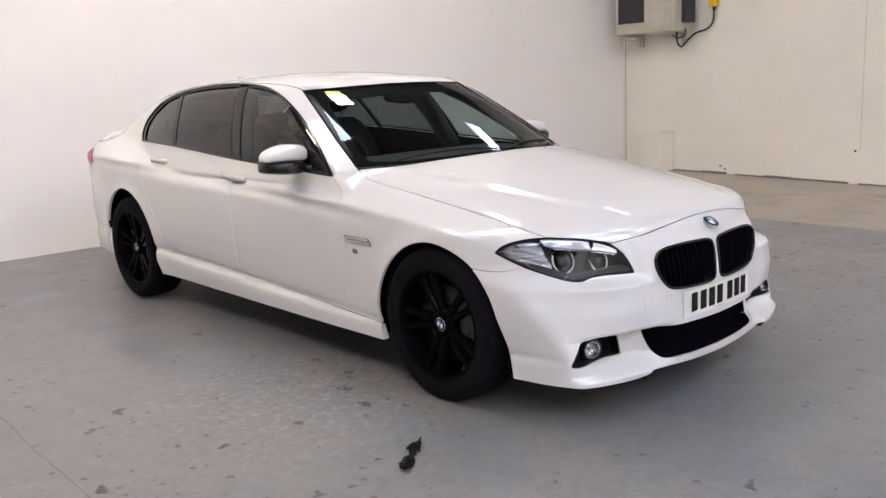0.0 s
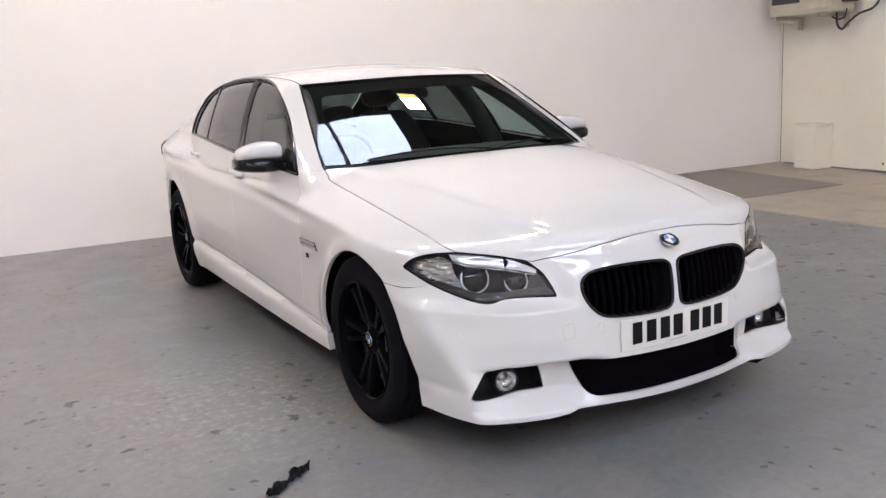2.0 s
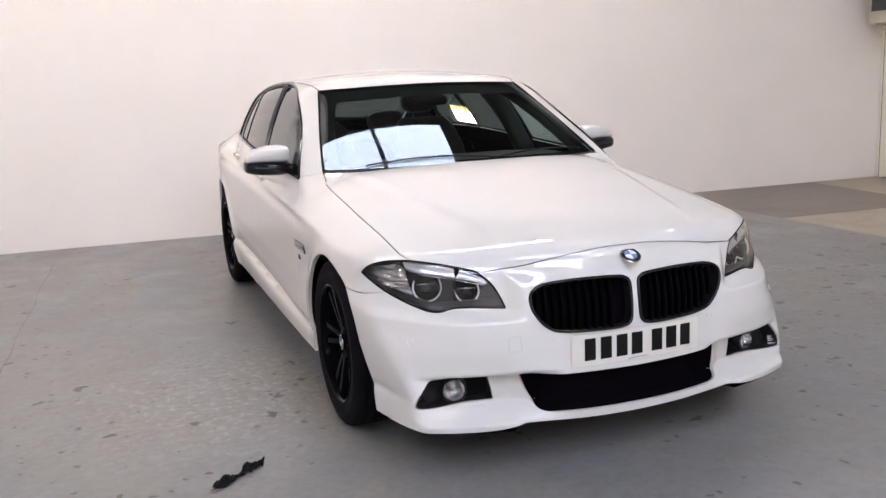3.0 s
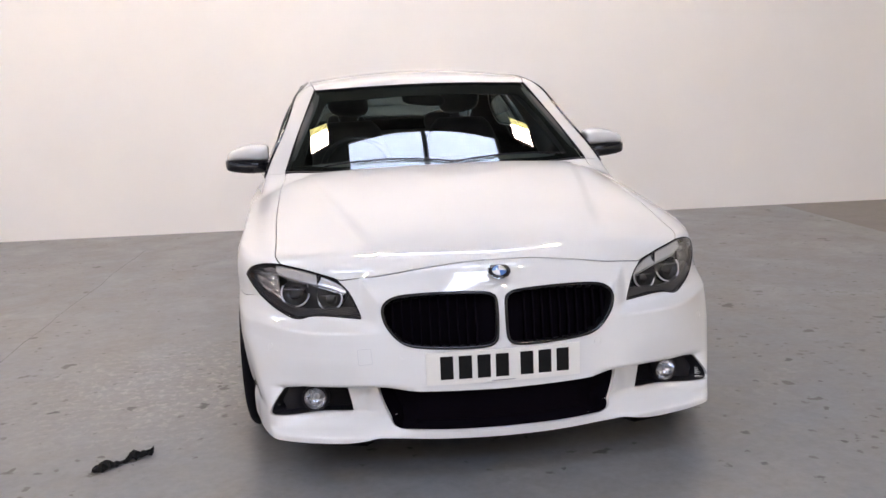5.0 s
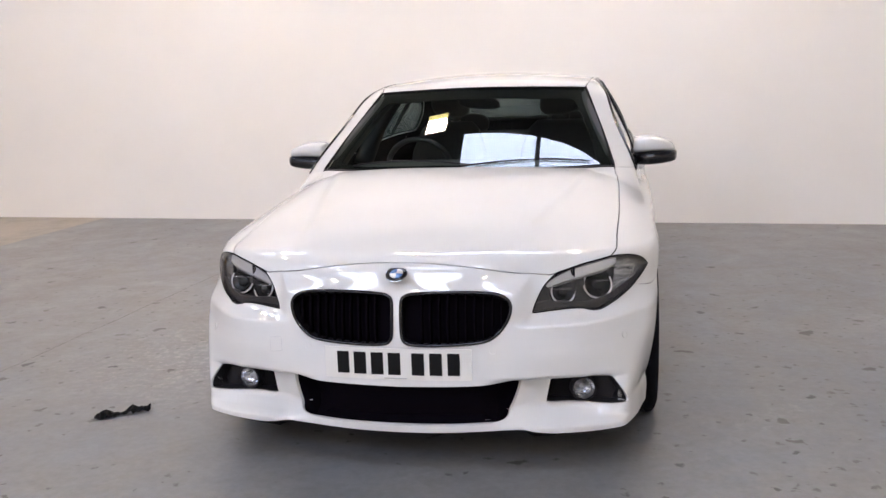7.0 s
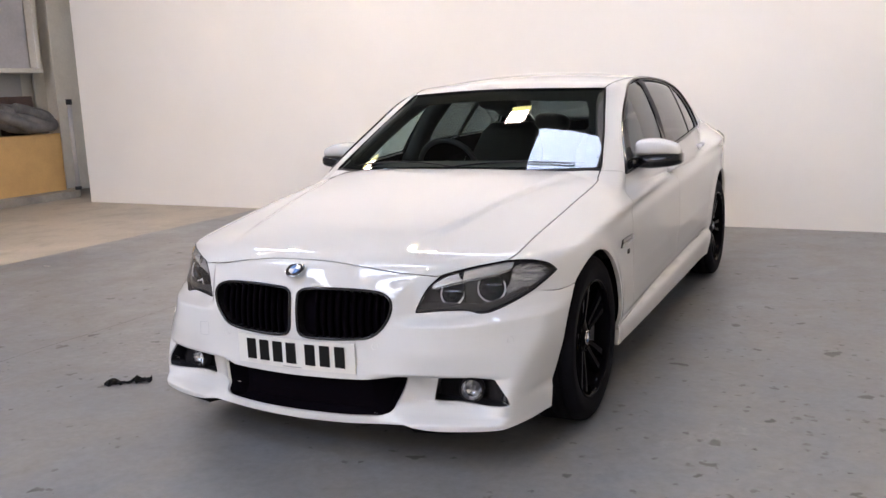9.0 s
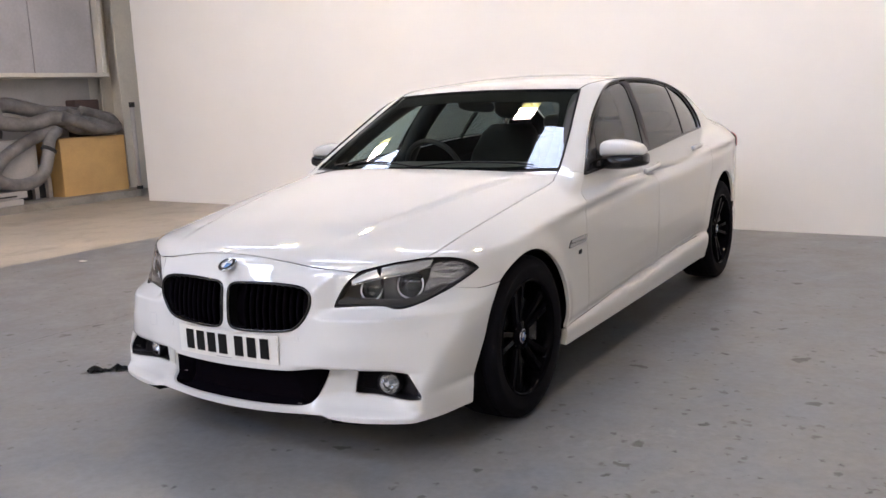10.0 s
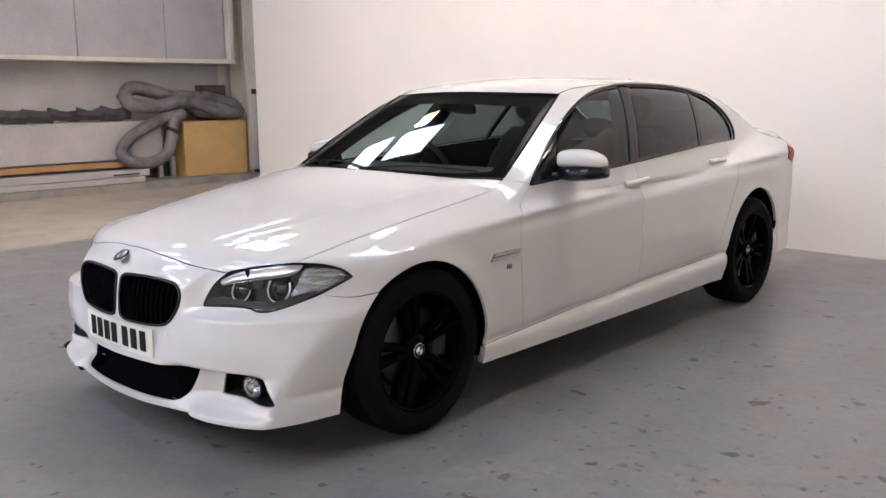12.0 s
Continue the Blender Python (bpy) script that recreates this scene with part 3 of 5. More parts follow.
def panel(name, curve, chart, material, parent, h=0.022, holes=(), depth=0.016, gap=0.002, off=0.0, edge=0.009, label="", rim=None, back=None, single=False, bowl=False, dark=None, field=body, bulge=None):
    """A sheet of the body inside an outline, with a dark inner side and turned-in edges, black by default as gap shade.
    """
    out2 = shrink(resample(chart.flat(np.asarray(curve)), edge), gap)
    holes2 = [resample(chart.flat(np.asarray(c)), edge) for c in holes]
    v2, tri = fill(out2, holes2, h)
    used = np.unique(tri)
    back_ix = np.full(len(v2), -1)
    back_ix[used] = np.arange(len(used))
    v2, tri = v2[used], back_ix[tri]
    p = on_body(chart, v2, field)
    n = gradient(p, bulge or field)
    fn = np.cross(p[tri[:, 1]] - p[tri[:, 0]], p[tri[:, 2]] - p[tri[:, 0]])
    flip = (fn * n[tri].mean(1)).sum(1) < 0
    tri[flip] = tri[flip][:, ::-1]
    p = p + n * off
    N = len(p)
    ed = np.concatenate([tri[:, [0, 1]], tri[:, [1, 2]], tri[:, [2, 0]]])
    key = {(a, b) for a, b in ed.tolist()}
    rimedges = np.array([(a, b) for a, b in key if (b, a) not in key])
    rn = np.zeros_like(p)
    for a, b in rimedges:
        o = np.cross(p[b] - p[a], n[a])
        rn[a] += o
        rn[b] += o
    bverts = np.unique(rimedges)
    rb = rn[bverts] / np.maximum(np.linalg.norm(rn[bverts], axis=1, keepdims=True), 1e-9)
    ix = {int(v): i for i, v in enumerate(bverts)}
    nb = len(bverts)
    pin = p - n * depth
    verts = np.concatenate([p, pin, p[bverts], pin[bverts]])
    norms = np.concatenate([n, -n, rb, rb])
    faces = tri.tolist() + (tri[:, ::-1] + N).tolist()
    faces += [(2 * N + ix[b], 2 * N + ix[a], 2 * N + nb + ix[a], 2 * N + nb + ix[b]) for a, b in rimedges.tolist()]
    slots = [0] * len(tri) + [1] * len(tri) + [1 if dark and dark(*((p[a] + p[b]) / 2)) else 2 for a, b in rimedges]
    if bowl:
        # the inner side seen from the front, with the walls round it
        norms = np.concatenate([n, n, -rb, -rb])
        faces = (tri + N).tolist() + [f[::-1] for f in faces[2 * len(tri) :]]
        slots = [0] * len(tri) + [2] * len(rimedges)
    elif single:
        faces, slots = faces[: len(tri)] + faces[2 * len(tri) :], slots[: len(tri)] + slots[2 * len(tri) :]
    return mesh_part(name, verts, faces, [material, back or M_SEAL_SHADE, rim or M_SEAL_SHADE], parent, norms, slots, True, label)


def mirrored(c):
    c = np.array(c, float)
    return c * np.array([-1, 1, 1])


# ---- the shed ----
def slab(name, corners, z0, z1, material, kind="structure", label=""):
    """An upright-sided slab over a plan of four corners."""
    bm = bmesh.new()
    lo, hi = [bm.verts.new((x, y, z0)) for x, y in corners], [bm.verts.new((x, y, z1)) for x, y in corners]
    bm.faces.new(lo[::-1])
    bm.faces.new(hi)
    for i in range(4):
        j = (i + 1) % 4
        bm.faces.new((lo[i], lo[j], hi[j], hi[i]))
    bmesh.ops.recalc_face_normals(bm, faces=bm.faces[:])
    return tagged(part(name, bm, material, None, label), kind=kind)


def bwy(x):
    return BW0 + BWS * x


def rwx(y):
    return RW[0][0] + (y - RW[0][1]) * RW[1][0] / RW[1][1]


PAINT_L, PAINT_R, END_X = -4.95, 3.78, -8.16
slab("floor", [(-16, -14), (12, -14), (12, 9), (-16, 9)], -0.12, -0.004, M_CONC, label="bare beige concrete floor, stained and worn")
slab("floor_paint", [(PAINT_L, -13), (PAINT_R, -13), (PAINT_R + 0.25, bwy(PAINT_R)), (PAINT_L - 0.05, bwy(PAINT_L))], -0.004, 0.0, M_FLOOR, label="grey painted floor strip, scuffed and flaking")
slab("floor_patch", [(PAINT_R + 0.19, 2.95), (5.75, 2.8), (6.05, bwy(6.05)), (PAINT_R + 0.25, bwy(PAINT_R))], -0.004, -0.0005, M_OLDPAINT, label="darker brown worn patch of floor near the corner")
slab("wall_back", [(END_X, bwy(END_X)), (rwx(4.6) + 0.3, bwy(7.2)), (rwx(4.6) + 0.3, bwy(7.2) + 0.12), (END_X, bwy(END_X) + 0.12)], 0.0, ROOF_Z, M_WALL, label="smooth white painted wall")
y0 = bwy(7.0)
slab("wall_right", [(rwx(y0), y0), (rwx(-13), -13), (rwx(-13) + 0.25, -13), (rwx(y0) + 0.25, y0)], 0.0, ROOF_Z, M_BLOCK, label="cream painted block wall with scuffs")
slab("wall_left", [(LEFT_X, -13), (LEFT_X, 8.6), (LEFT_X - 0.2, 8.6), (LEFT_X - 0.2, -13)], 0.0, ROOF_Z, M_CREAM, label="cream painted side wall")
slab("wall_far", [(LEFT_X - 0.2, 8.6), (END_X + 1, 8.6), (END_X + 1, 8.8), (LEFT_X - 0.2, 8.8)], 0.0, ROOF_Z, M_CREAM)
slab("wall_front", [(-11, FRONT_Y), (9, FRONT_Y), (9, FRONT_Y - 0.2), (-11, FRONT_Y - 0.2)], 0.0, ROOF_Z, M_CREAM)
slab("ceiling", [(-11, -13.4), (9, -13.4), (9, 9), (-11, 9)], ROOF_Z, ROOF_Z + 0.1, M_CEIL, label="pale sheet roof")

# ---- the car: panels ----
car = tagged(new("car"), "white four-door saloon car with black wheels on grey floor", "car")

LAMP_TIP, LAMP_HOOD, LAMP_HOOD_IN, LAMP_IN = (0.862, -0.327, 0.685), (0.722, -0.481, 0.742), (0.542, -0.643, 0.709), (0.456, -0.697, 0.582)
SEAM_LAMP, SEAM_ARCH = (0.815, -0.445, 0.630), (0.892, -0.233, 0.615)
FOOT, DLO_A = (0.748, 0.684, 0.960), (0.80, 0.764, 0.917)

c_lamp_out = spl([LAMP_TIP, (0.84, -0.36, 0.715), (0.79, -0.415, 0.735), LAMP_HOOD], 0.008)
c_lamp_top = spl([LAMP_HOOD, (0.635, -0.572, 0.731), LAMP_HOOD_IN], 0.008)
c_lamp_in = spl([LAMP_HOOD_IN, (0.50, -0.675, 0.668), (0.472, -0.69, 0.62), LAMP_IN], 0.008)
c_lamp_bot = spl([LAMP_IN, (0.56, -0.655, 0.586), (0.625, -0.625, 0.583), (0.667, -0.604, 0.572), (0.72, -0.56, 0.581), SEAM_LAMP], 0.008)
c_lamp_back = spl([SEAM_LAMP, (0.845, -0.39, 0.657), LAMP_TIP], 0.008)
c_hood_gap = spl([LAMP_HOOD, (0.750, -0.2, 0.80), (0.766, 0.2, 0.865), (0.768, 0.56, 0.916), (0.760, 0.63, 0.938), FOOT], 0.01)
c_hood_front = spl([LAMP_HOOD_IN, (0.42, -0.693, 0.738), (0.22, -0.724, 0.752), (0, -0.733, 0.757)], 0.01)


c_lamp_out, c_lamp_top, c_lamp_in, c_lamp_bot, c_lamp_back = (snap(c, NOSE) for c in (c_lamp_out, c_lamp_top, c_lamp_in, c_lamp_bot, c_lamp_back))
c_hood_front, c_hood_gap = snap(c_hood_front, AROUND), snap(c_hood_gap, AROUND)
c_hood_front[0], c_hood_gap[0] = c_lamp_top[-1], c_lamp_top[0]


def arch_curve(yc, r, z_from, z_to, over, front):
    """Part of a wheel arch's edge. over: whether it runs across the top; front: which side it starts on."""
    a0 = math.asin((z_from - ARCH_Z) / r)
    a1 = math.asin((z_to - ARCH_Z) / r)
    a0 = math.pi - a0 if front else a0
    a1 = (a1 if front else math.pi - a1) if over else (math.pi - a1 if front else a1)
    return [(0.905, yc + r * math.cos(a), ARCH_Z + r * math.sin(a)) for a in np.linspace(a0, a1, 60)]


c_arch_f = arch_curve(0, ARCH_RF, 0.284, 0.615, True, False)          # back edge, over the top, to the bumper seam
c_arch_b = arch_curve(0, ARCH_RF, 0.615, 0.43, False, True) + [(0.892, -0.378, 0.37), (0.878, -0.395, 0.31), (0.868, -0.403, 0.24), (0.86, -0.405, 0.178)]
c_belt = spl([DLO_A, (0.83, 1.1, 0.945), (0.85, 1.635, 0.983), (0.838, 2.1, 1.012), (0.818, 2.42, 1.027), (0.757, 2.945, 1.034)], 0.01)
c_dlo_top = spl([DLO_A, (0.745, 0.98, 1.075), (0.70, 1.23, 1.23), (0.655, 1.47, 1.322), (0.632, 1.69, 1.370), (0.625, 1.93, 1.387), (0.628, 2.24, 1.374), (0.632, 2.58, 1.330), (0.648, 2.80, 1.268), (0.692, 2.955, 1.178), (0.735, 2.985, 1.095), (0.757, 2.945, 1.034)], 0.01)
c_ws_side = spl([FOOT, (0.690, 0.935, 1.11), (0.632, 1.143, 1.23), (0.570, 1.335, 1.325)], 0.01)
c_ws_top = spl([(0.566, 1.335, 1.325), (0.4, 1.262, 1.338), (0.2, 1.212, 1.345), (0, 1.195, 1.347)], 0.01)
c_ws_base = spl([(0.742, 0.71, 0.972), (0.5, 0.565, 0.976), (0.25, 0.486, 0.979), (0, 0.46, 0.980)], 0.01)
c_ditch = spl([(0.566, 1.335, 1.325), (0.592, 1.6, 1.37), (0.60, 2.0, 1.39), (0.592, 2.5, 1.37), (0.555, 2.98, 1.28), (0.535, 3.08, 1.25)], 0.01)
c_screen_side = spl([(0.535, 3.08, 1.25), (0.60, 3.32, 1.16), (0.64, 3.56, 1.075)], 0.01)
c_door_f = spl([DLO_A, (0.87, 0.685, 0.880), (0.915, 0.625, 0.83), (0.92, 0.605, 0.7), (0.91, 0.617, 0.5), (0.89, 0.637, 0.297)], 0.01)
c_sill_top_f = spl([(0.89, 0.637, 0.297), (0.89, 0.5, 0.291), (0.90, 0.369, 0.284)], 0.01)
c_door_b = spl([(0.85, 1.635, 0.983), (0.92, 1.622, 0.85), (0.92, 1.612, 0.6), (0.89, 1.606, 0.341)], 0.01)
c_door_r = spl([(0.785, 2.79, 1.033), (0.90, 2.745, 0.93), (0.91, 2.685, 0.78), (0.91, 2.60, 0.63), (0.91, 2.525, 0.50), (0.89, 2.482, 0.372)], 0.01)
c_sill_f = spl([(0.89, 0.637, 0.297), (0.89, 1.1, 0.319), (0.89, 1.606, 0.341)], 0.01)
c_sill_r = spl([(0.89, 1.606, 0.341), (0.89, 2.0, 0.357), (0.89, 2.482, 0.372)], 0.01)


def rev(c):
    return np.asarray(c)[::-1]


def join(*curves):
    return np.concatenate([np.asarray(c, float) for c in curves])


def both(name, curve, chart, material, **kw):
    return [panel(name, c, chart, material, car, **kw) for c in (curve, mirrored(curve))]


# hood, roof, screens
half = join(c_hood_front[::-1], rev(c_lamp_top), c_hood_gap, [(0.700, 0.655, 0.965)], spl([(0.700, 0.655, 0.965), (0.5, 0.535, 0.970), (0.25, 0.462, 0.974), (0, 0.438, 0.976)]))
panel("hood", join(half, rev(mirrored(half))), AROUND, M_PAINT, car, h=0.018, gap=0.0018, rim=M_PAINT, label="white sculpted hood")
half = join(rev(c_ws_base), c_ws_side[4:], c_ws_top)
panel("windscreen", join(half, rev(mirrored(half))), AROUND, M_WINDSCREEN, car, h=0.03, depth=0.005, gap=0.004, off=-0.003, single=True, field=screen, bulge=screen_bulge, label="dark tinted windscreen glass")
inner_half = join(spl([(0, 0.49, 0.994), (0.25, 0.518, 0.994), (0.5, 0.60, 0.994), (0.655, 0.70, 1.002)]), spl([(0.665, 0.715, 1.01), (0.59, 0.94, 1.115), (0.53, 1.115, 1.205), (0.50, 1.185, 1.245)]), spl([(0.485, 1.19, 1.262), (0.3, 1.125, 1.276), (0, 1.09, 1.285)]))
panel("windscreen_frit", join(half, rev(mirrored(half))), AROUND, M_FRIT, car, h=0.04, depth=0.002, gap=0.006, off=-0.012, field=screen, holes=[join(inner_half, rev(mirrored(inner_half)))], label="black printed border behind the glass")
half = join(rev(c_ws_top), c_ditch, spl([(0.535, 3.08, 1.25), (0.3, 3.14, 1.30), (0, 3.16, 1.315)]))
panel("roof", join(half, rev(mirrored(half))), AROUND, M_PAINT, car, h=0.03, gap=0.002)
half = join(spl([(0, 3.17, 1.31), (0.3, 3.15, 1.295), (0.52, 3.10, 1.245)]), c_screen_side[3:], spl([(0.62, 3.57, 1.075), (0.3, 3.63, 1.085), (0, 3.64, 1.088)]))
panel("rear_window", join(half, rev(mirrored(half))), AROUND, M_PRIVACY, car, h=0.035, depth=0.005, gap=0.003, single=True)
half = join(spl([(0, 3.65, 1.088), (0.3, 3.64, 1.085), (0.63, 3.58, 1.072)]), spl([(0.70, 3.66, 1.05), (0.715, 3.80, 1.03), (0.69, 3.89, 1.03)]), spl([(0.65, 3.92, 1.03), (0.35, 4.0, 1.07), (0, 4.02, 1.08)]))
panel("boot_lid", join(half, rev(mirrored(half))), AROUND, M_PAINT, car, h=0.035)

# fenders, doors, sills, side frames
fender = join(c_hood_gap, spl([FOOT, (0.772, 0.715, 0.943), DLO_A]), c_door_f, c_sill_top_f, c_arch_f, spl([SEAM_ARCH, (0.865, -0.34, 0.612), SEAM_LAMP]), c_lamp_back, c_lamp_out)
both("fender", fender, AROUND, M_PAINT, h=0.013, gap=0.0012, rim=M_PAINT)
both("front_door", join(c_belt[: len(c_belt) * 41 // 100], c_door_b, rev(c_sill_f), rev(c_door_f)), AROUND, M_PAINT, h=0.012, gap=0.0011, rim=M_PAINT)
cut = int(np.argmin(np.abs(c_belt[:, 1] - 2.79)))
mid = int(np.argmin(np.abs(c_belt[:, 1] - 1.635)))
both("rear_door", join(c_belt[mid : cut + 1], c_door_r, rev(c_sill_r), rev(c_door_b)), AROUND, M_PAINT, h=0.012, gap=0.0011, rim=M_PAINT)
sill = join(rev(c_sill_top_f), c_sill_f, c_sill_r, [(0.90, 2.565, 0.376), (0.92, 2.590, 0.368), (0.92, 2.588, 0.30), (0.92, 2.560, 0.214)],
            straight([(0.92, 2.560, 0.214), (0.92, 1.4, 0.204), (0.92, 0.350, 0.198)]), [(0.92, 0.361, 0.232)])
both("sill_skirt", sill, AROUND, M_PAINT, h=0.011, gap=0.0006, depth=0.03, rim=M_PAINT)
arch_r = arch_curve(WHEELBASE, ARCH_RR, 0.40, 0.368, True, False)
quarter = join([DLO_A], spl([DLO_A, (0.772, 0.715, 0.943), FOOT]), c_ws_side, c_ditch, c_screen_side,
               spl([(0.70, 3.64, 1.052), (0.725, 3.80, 1.03), (0.73, 3.86, 1.01)]), spl([(0.775, 3.83, 0.98), (0.815, 3.75, 0.86), (0.875, 3.60, 0.72), (0.91, 3.42, 0.55), (0.92, 3.345, 0.40)]),
               arch_r, [(0.89, 2.482, 0.372)], rev(c_door_r), c_belt[cut:], rev(c_dlo_top))
both("side_frame", quarter, AROUND, M_PAINT, h=0.014, gap=0.0011, rim=M_PAINT)

# side windows
both_belt = lambda a, b: c_belt[(c_belt[:, 1] > a) & (c_belt[:, 1] < b)]
qi = int(np.argmax(c_dlo_top[:, 1]))
tops = c_dlo_top[:qi]
top_of = lambda a, b: tops[(tops[:, 1] > a) & (tops[:, 1] < b)]
kw = dict(depth=0.004, gap=0.004, off=-0.010, single=True, h=0.03)
both("front_window", join(both_belt(0.93, 1.60), [(0.85, 1.60, 0.982), (0.63, 1.80, 1.380)], rev(top_of(1.10, 1.80))), AROUND, M_SIDEGLASS, **kw)
both("rear_window_glass", join(both_belt(1.70, 2.385), [(0.825, 2.39, 1.029), (0.64, 2.545, 1.332)], rev(top_of(1.905, 2.54))), AROUND, M_PRIVACY, **kw)
both("quarter_window", join(both_belt(2.425, 2.935), rev(c_dlo_top[(np.arange(len(c_dlo_top)) > 20) & (c_dlo_top[:, 1] > 2.585)])), AROUND, M_PRIVACY, **kw)
both("door_pillar", join(both_belt(1.60, 1.70), [(0.625, 1.905, 1.387)], rev(top_of(1.805, 1.902)), [(0.63, 1.80, 1.380)]), AROUND, M_GLOSS, h=0.03, off=-0.006, gap=0.001, label="gloss black pillar trim")
both("window_divider", join(both_belt(2.388, 2.424), [(0.64, 2.582, 1.326), (0.64, 2.546, 1.332)]), AROUND, M_GLOSS, h=0.03, off=-0.006, gap=0.001)
both("mirror_sail", join(both_belt(0.765, 0.93), rev(tops[tops[:, 1] < 1.10])), AROUND, M_GLOSS, h=0.03, off=-0.006, gap=0.001)
for side in (1, -1):
    ring = snap(resample(join(c_dlo_top, rev(c_belt)), 0.012), AROUND) * np.array([side, 1, 1])
    n = gradient(ring)
    tube_part("window_surround", ring + n * 0.001, 0.0075, M_GLOSS, car, 8, True, "gloss black window surround")
    strip = snap(c_ditch, AROUND) * np.array([side, 1, 1])
    tube_part("roof_strip", strip - gradient(strip) * 0.001, 0.0032, M_PLASTIC, car, 6)
    strip = snap(c_ws_side[3:], AROUND) * np.array([side, 1, 1])
    tube_part("windscreen_seal", strip + gradient(strip) * -0.001, 0.006, M_SEAL_SHADE, car, 6)
for side in (1, -1):
    post = np.array([(side * 0.70, 0.80, 0.97), (side * 0.64, 1.02, 1.11), (side * 0.575, 1.25, 1.24), (side * 0.54, 1.42, 1.31)])
    tube_part("inner_pillar", spl(post, 0.05), 0.042, M_TRIM, car, 10)
    post = np.array([(side * 0.80, 1.64, 0.90), (side * 0.72, 1.74, 1.14), (side * 0.61, 1.84, 1.33)])
    tube_part("inner_door_pillar", spl(post, 0.05), 0.06, M_TRIM, car, 10)
base = snap(join(c_ws_base, mirrored(rev(c_ws_base))[1:]), AROUND)
tube_part("cowl", base + np.array([0, -0.012, -0.016]), 0.011, M_PLASTIC, car, 8)

# nose
half = join(rev(c_hood_front), c_lamp_in, c_lamp_bot, spl([SEAM_LAMP, (0.865, -0.34, 0.612), SEAM_ARCH]), c_arch_b,
            spl([(0.86, -0.405, 0.178), (0.835, -0.55, 0.176), (0.76, -0.645, 0.176), (0.62, -0.70, 0.172), (0.52, -0.738, 0.172), (0.47, -0.745, 0.178)]),
            spl([(0.445, -0.75, 0.183), (0.40, -0.762, 0.183), (0.33, -0.78, 0.181), (0.18, -0.795, 0.173), (0, -0.80, 0.170)]))


def face_curve(rows, step=0.008, closed=True):
    """A curve on the nose from rows of half-width and height."""
    return spl([(x, -0.8 + 0.30 * x * x, z) for x, z in rows], step, closed)


KIDNEY = face_curve([(0.017, 0.632), (0.030, 0.653), (0.065, 0.662), (0.20, 0.666), (0.33, 0.660), (0.378, 0.643), (0.390, 0.611), (0.372, 0.560), (0.325, 0.510), (0.26, 0.493), (0.13, 0.486), (0.052, 0.488), (0.025, 0.500), (0.017, 0.53)])
INTAKE = join(face_curve([(0, 0.341), (0.2, 0.344), (0.36, 0.349), (0.420, 0.347)], 0.008, False), face_curve([(0.434, 0.337), (0.420, 0.295), (0.390, 0.243), (0.345, 0.216), (0.2, 0.203), (0, 0.200)], 0.008, False))
INTAKE = join(INTAKE, rev(mirrored(INTAKE)))
FOG = join(spl([(0.530, -0.662, 0.345), (0.64, -0.655, 0.349), (0.725, -0.655, 0.349), (0.744, -0.655, 0.338)], 0.008), spl([(0.752, -0.64, 0.31), (0.765, -0.615, 0.262), (0.757, -0.618, 0.254)], 0.008),
           spl([(0.72, -0.62, 0.252), (0.63, -0.64, 0.248), (0.515, -0.667, 0.247), (0.502, -0.667, 0.254)], 0.008), spl([(0.508, -0.665, 0.29), (0.519, -0.662, 0.338)], 0.008))
holes = [KIDNEY, mirrored(KIDNEY), INTAKE, FOG, mirrored(FOG)]
bumper = panel("front_bumper", join(half, rev(mirrored(half))), NOSE, M_PAINT, car, h=0.011, holes=holes, depth=0.045, gap=0.0015, edge=0.007, rim=M_PAINT, dark=lambda x, y, z: abs(x) < 0.42 and 0.45 < z < 0.69, label="white sports front bumper")
both("headlight_lens", join(c_lamp_out, c_lamp_top, c_lamp_in, c_lamp_bot, c_lamp_back), NOSE, M_LENS, h=0.016, depth=0.006, gap=0.002, off=0.0, single=True, label="clear headlight cover")

# tail
half = join(spl([(0, 4.03, 1.08), (0.35, 4.0, 1.07), (0.67, 3.91, 1.03)]), spl([(0.735, 3.865, 1.005), (0.78, 3.83, 0.975), (0.815, 3.755, 0.86), (0.877, 3.60, 0.72), (0.91, 3.42, 0.55), (0.92, 3.35, 0.40), (0.90, 3.35, 0.26)]),
            spl([(0.90, 3.36, 0.25), (0.84, 3.8, 0.24), (0.6, 3.98, 0.24), (0, 4.02, 0.24)]))
panel("rear_bumper", join(half, rev(mirrored(half))), TAIL, M_PAINT, car, h=0.035)

# ---- the car: wheels ----
def quarters(parent, m, r):
    """A round badge: dark ring, bright edge, four fields. m places its face (local +z outwards)."""
    def disc(name, r0, r1, z, material, a0=0.0, a1=2 * math.pi, dome=0.0):
        k = max(4, int(32 * (a1 - a0) / (2 * math.pi)))
        verts = [m @ Vector((rr * math.cos(a), rr * math.sin(a), zz)) for a in np.linspace(a0, a1, k + 1) for rr, zz in ((r0, z + dome), (r1, z), (r1, z - 0.004))]
        faces = [(3 * i + j, 3 * i + j + 1, 3 * i + j + 4, 3 * i + j + 3) for i in range(k) for j in range(2)]
        return mesh_part(name, verts, faces, material, parent)
    disc("badge_ring", 0.62 * r, r, 0.004, M_GLOSS, dome=0.0015)
    disc("badge_edge", 0.96 * r, 1.04 * r, 0.0045, M_CHROME)
    for i in range(4):
        disc("badge_field", 0.0, 0.63 * r, 0.0055, M_BLUE if i % 2 else M_WHITE, i * math.pi / 2, (i + 1) * math.pi / 2, 0.002)


